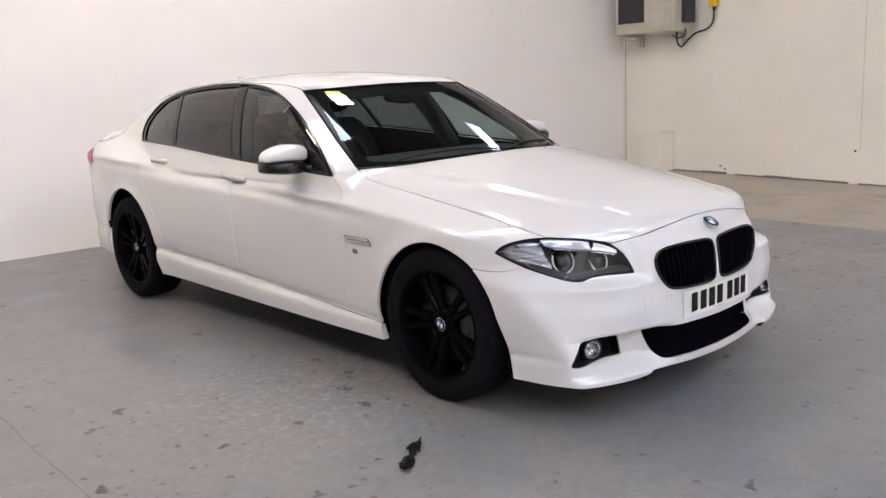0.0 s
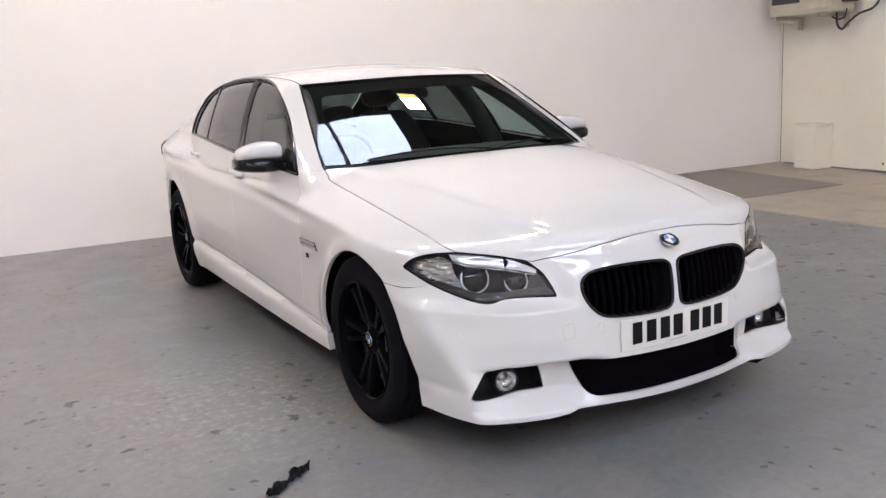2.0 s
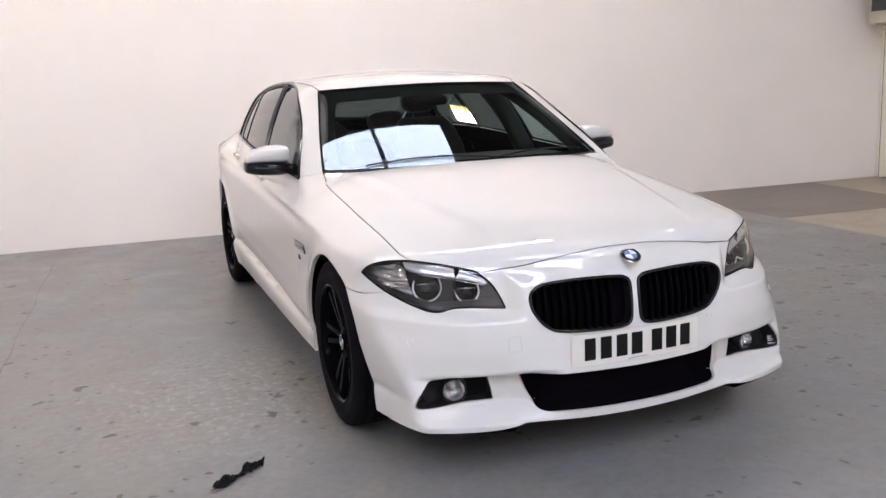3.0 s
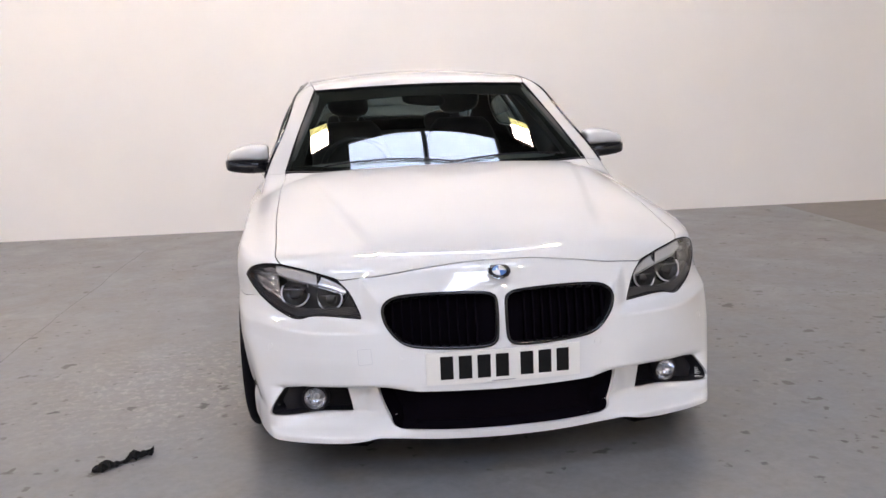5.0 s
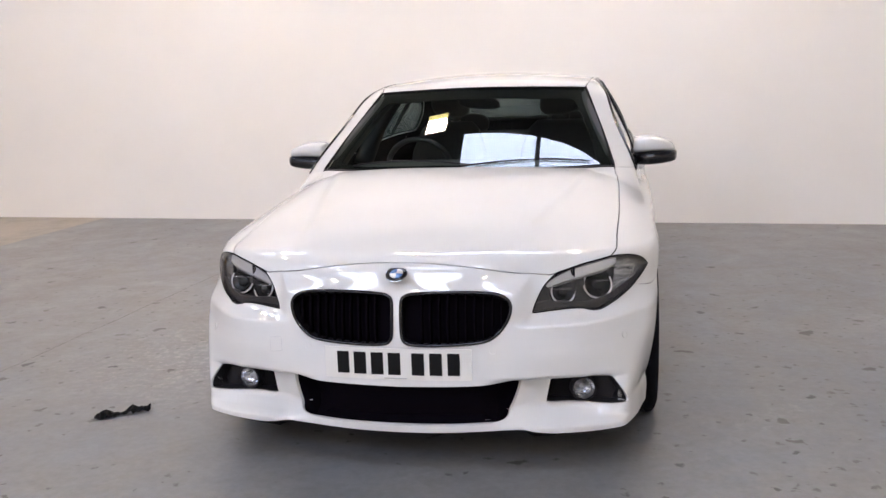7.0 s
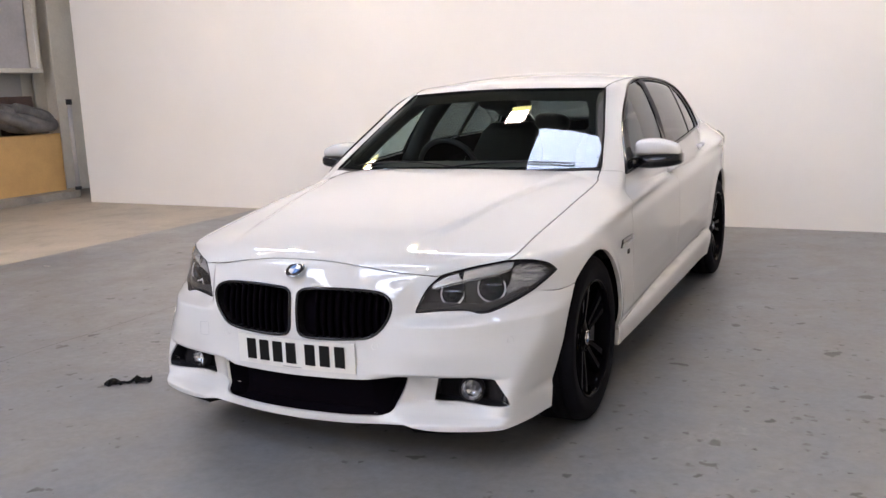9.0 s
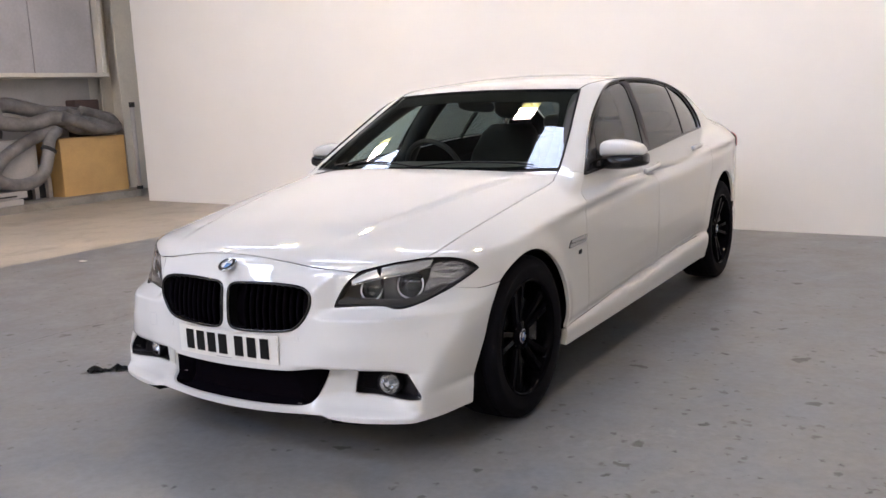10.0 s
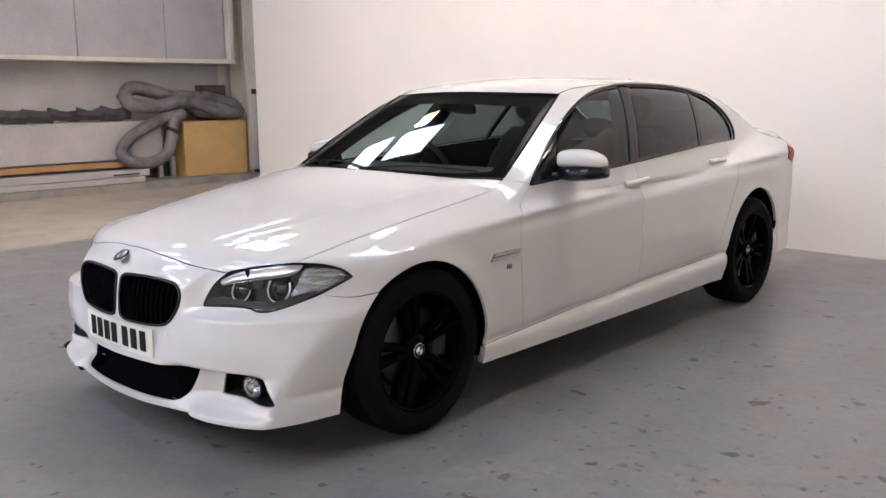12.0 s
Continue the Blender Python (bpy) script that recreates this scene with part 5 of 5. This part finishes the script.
verts = [(w * s, y, z) for y, z, w in ((2.80, 1.375, 0.012), (2.90, 1.425, 0.006), (2.97, 1.432, 0.005), (2.985, 1.35, 0.022)) for s in (-1, 1)]
mesh_part("aerial_fin", verts, [(0, 2, 3, 1), (2, 4, 5, 3), (4, 6, 7, 5), (0, 6, 4, 2), (1, 3, 5, 7)], M_PAINT, car)

# ---- the car: cabin ----
def lofted(name, rows, material, parent, label=""):
    """A soft solid through rows of (y, z centre, half width, half height, x centre)."""
    verts, faces, k = [], [], 20
    for y, zc, w, hh, xc in rows:
        for i in range(k):
            a = 2 * math.pi * i / k
            c, s = math.cos(a), math.sin(a)
            verts.append((xc + w * math.copysign(abs(c) ** 0.6, c), y, zc + hh * math.copysign(abs(s) ** 0.6, s)))
    for r in range(len(rows) - 1):
        faces += [(r * k + i, r * k + (i + 1) % k, (r + 1) * k + (i + 1) % k, (r + 1) * k + i) for i in range(k)]
    faces += [tuple(range(k))[::-1], tuple((len(rows) - 1) * k + i for i in range(k))]
    return mesh_part(name, verts, faces, material, parent, label=label)


lofted("dashboard", [(0.62, 0.90, 0.62, 0.05, 0), (0.75, 0.90, 0.70, 0.06, 0), (1.0, 0.90, 0.74, 0.075, 0), (1.15, 0.87, 0.74, 0.09, 0), (1.22, 0.80, 0.72, 0.12, 0), (1.24, 0.72, 0.70, 0.15, 0)], M_TRIM, car)
v, f = tube([(-0.37 + 0.185 * math.cos(a), 1.33 - 0.06 * math.sin(a), 0.90 + 0.17 * math.sin(a)) for a in np.linspace(0, 2 * math.pi, 33)[:-1]], 0.016, 8, True)
wheel_in = mesh_part("steering_wheel", v, f, M_LEATHER, car)
mesh_part("spoke", *tube([(-0.55, 1.33, 0.90), (-0.37, 1.31, 0.90), (-0.19, 1.33, 0.90)], [0.018, 0.05, 0.018], 8), M_TRIM, wheel_in)
for x in (-0.37, 0.37):
    seat = lofted("front_seat", [(1.55, 0.44, 0.24, 0.09, x), (1.7, 0.46, 0.26, 0.10, x), (2.05, 0.44, 0.26, 0.10, x), (2.12, 0.45, 0.25, 0.09, x)], M_LEATHER, car, "black leather front seat")
    rows = [(2.05 + 0.30 * t, 0.50 + 0.62 * t, w, d) for t, w, d in ((0, 0.24, 0.08), (0.3, 0.26, 0.085), (0.7, 0.25, 0.075), (0.92, 0.20, 0.06), (1.0, 0.15, 0.035))]
    verts, faces, k = [], [], 20
    for y, z, w, d in rows:
        for i in range(k):
            a = 2 * math.pi * i / k
            c, s = math.cos(a), math.sin(a)
            verts.append((x + w * math.copysign(abs(c) ** 0.6, c), y + d * math.copysign(abs(s) ** 0.6, s), z))
    for r in range(len(rows) - 1):
        faces += [(r * k + i, r * k + (i + 1) % k, (r + 1) * k + (i + 1) % k, (r + 1) * k + i) for i in range(k)]
    faces += [tuple((len(rows) - 1) * k + i for i in range(k))]
    mesh_part("backrest", verts, faces, M_LEATHER, seat)
    blob("headrest", (x, 2.37, 1.235), (0.135, 0.055, 0.085), (3.0, 2.6), M_LEATHER, seat)
    for dx in (-0.06, 0.06):
        mesh_part("headrest_post", *tube([(x + dx, 2.35, 1.08), (x + dx, 2.37, 1.20)], 0.007, 8), M_CHROME, seat)
bench = lofted("rear_seat", [(2.45, 0.44, 0.60, 0.10, 0), (2.85, 0.46, 0.62, 0.10, 0), (2.95, 0.62, 0.62, 0.28, 0), (3.12, 0.82, 0.60, 0.20, 0), (3.22, 0.92, 0.56, 0.08, 0)], M_LEATHER, car, "black leather rear bench")
for x in (-0.36, 0.36):
    blob("headrest", (x, 3.16, 1.08), (0.14, 0.05, 0.075), (3.0, 2.6), M_LEATHER, bench)
part("parcel_shelf", box_bm(-0.60, 0.60, 3.15, 3.60, 0.975, 0.995, 0.005, 1), M_TRIM, car)
blob("interior_mirror", (0.0, 1.22, 1.265), (0.115, 0.02, 0.034), (3.0, 3.0), M_PLASTIC, car)

# ---- along the left wall ----
LX = -9.3


def ridged(points, r, pitch=0.035, depth=0.010, sides=14):
    """A ribbed flexible duct along a smooth curve."""
    c = spl(points, pitch / 2)
    rad = [r + depth * (1 if i % 2 else -1) * 0.5 for i in range(len(c))]
    return tube(c, rad, sides)


slab("kerb", [(LEFT_X, -13), (-8.95, -13), (-8.95, 6.2), (LEFT_X, 6.9)], -0.004, 0.10, M_KERB, label="low dirty concrete kerb along the wall")
slab("wall_panel", [(LEFT_X, -6), (LEFT_X + 0.05, -6), (LEFT_X + 0.05, 6.15), (LEFT_X, 6.15)], 0.1, 1.9, M_PALE, label="pale boarded lower wall")
for i, y in enumerate(np.arange(-4.9, 6.0, 1.42)):
    ob = part("wall_sheet", box_bm(-9.67, -9.61, y + 0.006, min(y + 1.414, 6.11), 1.935, 4.6, 0.006, 1), M_SHEETGREY)
    tagged(ob, "tall grey sheet panel on the side wall", "wall panel", "wall sheets", "structure")
ledge = part("ledge", box_bm(LEFT_X, -9.45, -6, 6.21, 1.87, 1.933, 0.006, 1), M_CREAM)
tagged(ledge, "cream painted steel ledge below the grey sheets", "ledge", kind="structure")
ob = part("frame_post", box_bm(-9.62, -9.47, 6.125, 6.205, 1.936, ROOF_Z, 0.006, 1), M_CREAM)
tagged(ob, "cream upright at the end of the sheets", "post", kind="structure")
bm = box_bm(-9.90, -9.86, 6.36, 6.80, 0.1, ROOF_Z)
box_bm(-9.45, -9.41, 6.36, 6.80, 0.1, ROOF_Z, bm=bm)
box_bm(-9.86, -9.45, 6.56, 6.60, 0.1, ROOF_Z, bm=bm)
tagged(part("column", bm, M_BEIGE), "beige painted steel column", "column", kind="structure")
slab("wall_corner", [(-9.4, 6.82), (END_X + 0.4, 6.82), (END_X + 0.4, 6.95), (-9.4, 6.95)], 0.1, ROOF_Z, M_BEIGE)

pipe = tagged(new("wall_pipe"), "white upright pipe with a dark cap", "pipe")
pipe.location = (-9.05, 6.26, 0.1)
mesh_part("tube", *tube([(0, 0, 0.0), (0, 0, 1.28)], 0.032, 12), M_PALE, pipe)
mesh_part("cap", *tube([(0, 0, 1.28), (0, 0, 1.36)], 0.045, 12), M_CABLE, pipe)
mesh_part("foot", *tube([(0, 0, 0.0), (0, 0, 0.05)], 0.05, 12), M_CABLE, pipe)

crate = tagged(new("plywood_box"), "large orange-brown plywood box on the kerb", "box")
crate.location = (-9.55, 5.64, 0.10)
part("front_panel", box_bm(0.27, 0.29, -0.58, 0.58, 0.0, 0.84, 0.003, 1), M_PLY, crate)
part("back_panel", box_bm(-0.29, -0.27, -0.58, 0.58, 0.0, 0.84, 0.003, 1), M_PLY, crate)
for s in (-1, 1):
    part("side_panel", box_bm(-0.268, 0.268, s * 0.57 - 0.01, s * 0.57 + 0.01, 0.0, 0.84, 0.003, 1), M_PLY, crate)
part("top_panel", box_bm(-0.29, 0.29, -0.585, 0.585, 0.842, 0.862, 0.003, 1), M_PLY, crate)

duct = tagged(new("flexible_duct"), "grey ribbed flexible ducts heaped on the box", "duct")
duct.location = (LX, 0, 0)
coils = [
    ([(-0.20, 4.20, 1.30), (-0.10, 4.30, 1.48), (-0.12, 4.70, 1.42), (-0.10, 5.10, 1.30), (-0.05, 5.45, 1.12), (-0.1, 5.75, 1.10)], 0.105),
    ([(-0.05, 4.15, 1.42), (0.0, 4.22, 1.24), (-0.02, 4.65, 1.20), (0.02, 5.0, 1.27), (0.0, 5.35, 1.22), (-0.05, 5.7, 1.08), (-0.1, 5.95, 1.09)], 0.100),
    ([(-0.25, 5.0, 1.36), (-0.2, 5.35, 1.34), (-0.12, 5.8, 1.28), (-0.10, 6.10, 1.20), (-0.15, 6.15, 1.08), (-0.22, 5.8, 1.09)], 0.100),
    ([(-0.02, 5.30, 1.32), (0.02, 5.60, 1.22), (0.02, 5.95, 1.10), (-0.05, 6.18, 1.10)], 0.095),
    ([(0.02, 5.06, 1.10), (0.06, 4.90, 0.98), (0.08, 4.82, 0.72), (0.10, 4.68, 0.46), (0.10, 4.40, 0.36), (0.08, 4.12, 0.40), (0.05, 4.0, 0.54), (0.04, 4.15, 0.74), (0.02, 4.40, 0.88), (0.0, 4.68, 1.00), (-0.02, 5.0, 1.10)], 0.088),
    ([(0.10, 5.10, 1.30), (0.12, 5.35, 1.20), (0.10, 5.62, 1.10), (0.06, 5.85, 1.07), (0.02, 6.05, 1.10)], 0.078),
    ([(0.06, 5.45, 1.36), (0.06, 5.72, 1.30), (0.04, 5.98, 1.20), (-0.02, 6.15, 1.09)], 0.075),
]
for pts, r in coils:
    mesh_part("duct_length", *ridged(pts, r), M_HOSE, duct)
for p in ((0.075, 4.85, 0.82),):
    mesh_part("clamp", *tube([(p[0] - 0.0, p[1] - 0.012, p[2] - 0.02), (p[0], p[1] + 0.012, p[2] + 0.02)], 0.112, 14), M_CABLE, duct)

board = tagged(new("white_board"), "long pale board leaning along the wall", "board")
part("sheet", box_bm(-9.42, -9.38, -2.0, 4.75, 0.42, 0.955, 0.006, 1), M_PALE, board)
# the dark panel behind the legs stands in for the shade under the shelf
part("leg_shade_panel", box_bm(-9.62, -9.60, 4.40, 5.04, 0.10, 0.60), M_ACDARK, board, "dark panel standing in for the shade behind the legs")
part("plank", box_bm(-9.36, -9.30, -2.0, 4.05, 0.315, 0.40, 0.004, 1), M_ORANGE, board, "orange wooden plank")
part("shelf_top", box_bm(-9.9, -9.40, -2.0, 4.78, 0.955, 0.985, 0.004, 1), M_PALE, board)
for y in (-1.6, 1.4, 4.72, 4.94):
    part("leg", box_bm(-9.55, -9.48, y, y + 0.07, 0.1, 0.42), M_PALE, board)
slabs = tagged(new("panel_stack"), "flat pale panels stacked on the kerb", "panels")
part("panel", box_bm(-9.42, -9.05, -2.0, 4.25, 0.10, 0.18, 0.006, 1), M_PALE, slabs)
part("panel", box_bm(-9.45, -9.10, -2.0, 4.35, 0.186, 0.28, 0.006, 1), M_PALE, slabs)
part("strap", box_bm(-9.06, -9.04, 3.75, 4.15, 0.215, 0.235), M_CABLE, slabs)

rag = tagged(new("folded_duct"), "flattened dark grey duct along the shelf", "duct")
rnd = random.Random(4)
y = 1.0
while y < 4.02:
    w = rnd.uniform(0.30, 0.42)
    lift = rnd.uniform(-0.01, 0.035)
    pts = [(-9.54, y, 1.085 + lift), (-9.48 + rnd.uniform(-0.03, 0.03), y + w * 0.5, 1.085), (-9.54 + rnd.uniform(-0.03, 0.03), y + w, 1.085 + rnd.uniform(-0.02, 0.03))]
    c = spl(pts, 0.05)
    r0, r1, waist = rnd.uniform(0.12, 0.155), rnd.uniform(0.11, 0.135), rnd.uniform(0.78, 0.95)
    ts = np.linspace(0, 1, len(c))
    rad = [(r0 + (r1 - r0) * t) * (1 - (1 - waist) * math.sin(math.pi * t)) * rnd.uniform(0.93, 1.05) for t in ts]
    v, f = tube(c, rad, 6, squash=rnd.uniform(0.75, 1.0))
    v = [Vector((p.x + rnd.uniform(-0.012, 0.012), p.y + rnd.uniform(-0.012, 0.012), max(0.986, p.z))) for p in v]
    mesh_part("duct_length", v, f, M_DUCT, rag, smooth=False)
    y += w * 0.97
blk = part("brown_block", box_bm(-9.86, -9.62, 5.66, 6.10, 0.962, 1.53, 0.01, 1), M_BRICK)
tagged(blk, "dark brown block standing behind the ducts", "block")

# ---- on the right wall ----
WN = Vector((-0.991, 0.135, 0))
WD = Vector((-0.135, -0.991, 0))


def on_right(y, out, z):
    """A place by its y along the right wall, its distance from the wall and its height."""
    return Vector((rwx(y), y, 0)) + WN * out + Vector((0, 0, z))


def right_frame(y, z, out=0.0):
    """Local x along the wall (towards -y), y out of the wall, z up."""
    m = Matrix.Identity(4)
    m.col[0][:3], m.col[1][:3], m.col[2][:3] = WD, WN, (0, 0, 1)
    m.translation = on_right(y, out, z)
    return m


ac = tagged(new("air_conditioner"), "aged cream outdoor air-conditioning unit on wall brackets", "air conditioner")
ac.matrix_world = right_frame(4.42, 1.77)
bm = box_bm(0, 0.98, 0.08, 0.40, 0.0, 0.68, 0.02, 3)
part("casing", bm, M_AC, ac)
grille = part("fan_grille", box_bm(0.04, 0.50, 0.385, 0.402, 0.13, 0.63, 0.012, 2), M_ACDARK, ac, "black square fan grille")
part("grille_rim", box_bm(0.03, 0.51, 0.40, 0.408, 0.115, 0.13), M_AC, grille)
for i in range(5):
    r = 0.04 + 0.038 * i
    mesh_part("guard_ring", *tube([(0.27 + r * math.cos(a), 0.408, 0.38 + r * math.sin(a)) for a in np.linspace(0, 2 * math.pi, 29)[:-1]], 0.003, 5, True), M_ACDARK, grille)
part("service_panel", box_bm(0.62, 0.95, 0.398, 0.408, 0.05, 0.62, 0.006, 1), M_AC, ac)
part("side_cover", box_bm(0.982, 1.06, 0.10, 0.28, 0.10, 0.56, 0.012, 2), M_ACDARK, ac, "dark side cover")
for x in (0.10, 0.80):
    br = part("bracket", box_bm(x, x + 0.04, 0.0, 0.42, -0.04, -0.002), M_AC, ac)
    part("brace", box_bm(x, x + 0.04, 0.004, 0.05, -0.16, -0.042), M_AC, br)
mesh_part("drip_tray", *tube([(0.06, 0.34, -0.045), (0.28, 0.32, -0.065)], [0.03, 0.05], 10, squash=0.5), M_AC, ac)
sw = tagged(new("isolator_switch"), "yellow isolator switch box on the cream wall", "switch")
sw.matrix_world = right_frame(3.20, 2.00)
part("box", box_bm(0, 0.11, 0.002, 0.08, 0.04, 0.26, 0.008, 2), M_YELLOW, sw)
part("knob", box_bm(0.035, 0.075, 0.08, 0.10, 0.13, 0.17, 0.006, 2), M_CABLE, sw)
part("gland", box_bm(0.04, 0.07, 0.02, 0.05, 0.0, 0.038), M_CABLE, sw)
cable = tagged(new("cable"), "black cable looping below the outdoor unit", "cable")
pts = [on_right(3.15, 0.035, 2.0), on_right(3.16, 0.04, 1.86), on_right(3.24, 0.05, 1.78), on_right(3.38, 0.08, 1.74), on_right(3.46, 0.14, 1.66), on_right(3.52, 0.18, 1.58), on_right(3.57, 0.2, 1.64), on_right(3.58, 0.2, 1.78)]
mesh_part("lead", *tube(spl(pts, 0.03), 0.012, 8), M_CABLE, cable)
mesh_part("lead", *tube(spl([on_right(3.44, 0.2, 1.80), on_right(3.46, 0.2, 1.72), on_right(3.56, 0.2, 1.69), on_right(3.66, 0.2, 1.74), on_right(3.68, 0.2, 1.78)], 0.03), 0.009, 8), M_CABLE, cable)
binn = tagged(new("white_bin"), "white box standing against the cream wall", "box")
binn.matrix_world = right_frame(4.12, 0.0)
bm = box_bm(0, 0.36, 0.01, 0.27, -0.003, 0.50, 0.012, 2)
for v in bm.verts:
    if v.co.z < 0.2:
        v.co.x = 0.18 + (v.co.x - 0.18) * 0.9
part("body", bm, M_BLOCK, binn)
part("lid", box_bm(-0.008, 0.368, 0.004, 0.28, 0.50, 0.522, 0.006, 2), M_BLOCK, binn)
seam = part("wall_seam", box_bm(0, 0.006, -0.004, 0.002, 0.36, 3.2), M_CRACK)
seam.matrix_world = right_frame(1.25, 0.0)
tagged(seam, "thin faint crack running up the wall", "crack", kind="structure")
seam = part("corner_gap", box_bm(0, 0.008, -0.004, 0.003, 0.0, 1.75), M_GAP)
seam.matrix_world = right_frame(4.62, 0.0)
tagged(seam, "dark gap in the corner of the walls", "gap", kind="structure")
for y, z in ((3.05, 0.10), (2.98, 0.06), (1.30, 0.36)):
    ob = mesh_part("wall_hole", *tube([(0, -0.01, 0), (0, 0.002, 0)], 0.014, 8), M_BRICK)
    ob.matrix_world = right_frame(y, z)
    tagged(ob, "small dark hole in the cream wall", "hole", "wall holes")

# ---- on the floor ----
rnd = random.Random(11)
verts, faces = [], []
line = spl([(-1.455, -0.405, 0.012), (-1.42, -0.39, 0.032), (-1.385, -0.36, 0.016), (-1.355, -0.345, 0.012), (-1.325, -0.315, 0.036), (-1.285, -0.295, 0.020), (-1.26, -0.285, 0.032)], 0.010)
k = len(line)
for i, (x, y, z) in enumerate(line):
    t = i / (k - 1)
    w = (0.004 + 0.016 * abs(math.sin(math.pi * 1.9 * t + 0.1)) + rnd.uniform(-0.003, 0.004)) * min(1, 5 * (1 - t) + 0.15)
    for j in range(5):
        u = (j - 2) / 2
        verts.append((x - u * w * 0.55 + rnd.uniform(-0.004, 0.004), y + u * w + rnd.uniform(-0.004, 0.004), max(0.002, z * (1 - 0.6 * u * u) + rnd.uniform(-0.007, 0.007))))
    if i:
        faces += [((i - 1) * 5 + j, (i - 1) * 5 + j + 1, i * 5 + j + 1, i * 5 + j) for j in range(4)]
verts2 = [(x, y, max(0.0, z - 0.005)) for x, y, z in verts]
n = len(verts)
litter = mesh_part("litter_strip", verts + verts2, faces + [tuple(q + n for q in f[::-1]) for f in faces], M_LITTER, smooth=False)
tagged(litter, "crumpled black plastic strip lying on the floor", "litter")
rnd = random.Random(7)
joint = spl([(-2.335 + 0.038 * (0.3 * i - 0.9) + rnd.uniform(-0.012, 0.012), -0.9 + 0.3 * i, 0) for i in range(19)], 0.05)
verts, faces = [], []
for i, (x, y, z) in enumerate(joint):
    w = rnd.uniform(0.0004, 0.0022)
    verts += [(x - w, y, -0.002), (x - w, y, 0.0006), (x + w, y, 0.0006), (x + w, y, -0.002)]
    if i:
        faces += [(4 * i - 4 + q, 4 * i - 4 + (q + 1) % 4, 4 * i + (q + 1) % 4, 4 * i + q) for q in range(4)]
tagged(mesh_part("floor_crack", verts, faces, M_JOINT, smooth=False), "long fine crack in the painted floor", "crack", kind="structure")
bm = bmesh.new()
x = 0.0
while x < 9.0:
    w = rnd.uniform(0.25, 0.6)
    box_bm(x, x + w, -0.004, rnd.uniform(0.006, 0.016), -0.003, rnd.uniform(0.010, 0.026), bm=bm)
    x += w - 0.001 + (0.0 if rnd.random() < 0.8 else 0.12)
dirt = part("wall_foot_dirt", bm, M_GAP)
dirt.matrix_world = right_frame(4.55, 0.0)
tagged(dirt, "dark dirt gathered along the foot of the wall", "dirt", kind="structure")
ob = part("paper_scrap", box_bm(-4.55, -4.47, 1.815, 1.845, 0.0, 0.006, 0.002, 1), M_PALE)
tagged(ob, "small white scrap on the grey floor", "scrap")

# ---- roof lights and lamps ----
def rooflight(x0, x1, y0, y1):
    ob = part("rooflight", box_bm(x0, x1, y0, y1, ROOF_Z - 0.03, ROOF_Z - 0.006, 0.004, 1), M_SKYLIGHT)
    return tagged(ob, "pale blue daylight panel in the roof, front rows added unseen", "rooflight", "rooflights", "structure")


for x0, x1 in ((-0.84, 0.37), (0.45, 1.60), (-5.96, -5.14), (-4.82, -3.82), (4.98, 5.34)):
    rooflight(x0, x1, 2.08, 2.74)
# unseen panels further forward, added only to light the shed
for row in ((-4.2, -3.4), (-9.4, -7.3)):
    for xc in (-5.15, 0.40):
        rooflight(xc - 1.42, xc + 0.08, *row)
        rooflight(xc + 0.20, xc + 1.38, *row)


def floodlight(x, y, z=5.44):
    fl = tagged(new("floodlight"), "square warm floodlight hung from the roof, front ones added unseen", "lamp", "floodlights")
    fl.location = (x, y, z)
    part("housing", box_bm(-0.20, 0.20, -0.27, 0.27, 0.012, 0.13, 0.02, 2), M_ACDARK, fl)
    part("lens", box_bm(-0.165, 0.165, -0.21, 0.07, 0.0, 0.010), M_FLOOD, fl)
    part("reflector", box_bm(-0.165, 0.165, 0.075, 0.20, 0.002, 0.010), M_BOWL_GLOW, fl, "dull yellow glowing panel for the lamp light in the reflector")
    part("rod", box_bm(-0.012, 0.012, -0.012, 0.012, 0.13, ROOF_Z - z), M_ACDARK, fl)
    return fl


one = floodlight(-1.33, 3.04)
# lamps off the y 3.04 row are unseen, added to light the shed
for x, y in ((2.12, 3.04), (-4.45, 3.04), (-5.2, 0.2), (-5.2, -5.4), (2.4, -5.4), (-5.2, -10.6), (-1.5, -10.6), (2.4, -10.6)):
    copy_thing(one, pose(x, y, 5.44))


# added daylight fill behind the camera, as from an assumed, unseen vehicle door
area("assumed_doorway_fill", (-5.0, FRONT_Y + 0.05, 2.3), (6.5, 4.4), 40, (0.95, 0.97, 1.0), (-5.0, 0.0, 2.3))
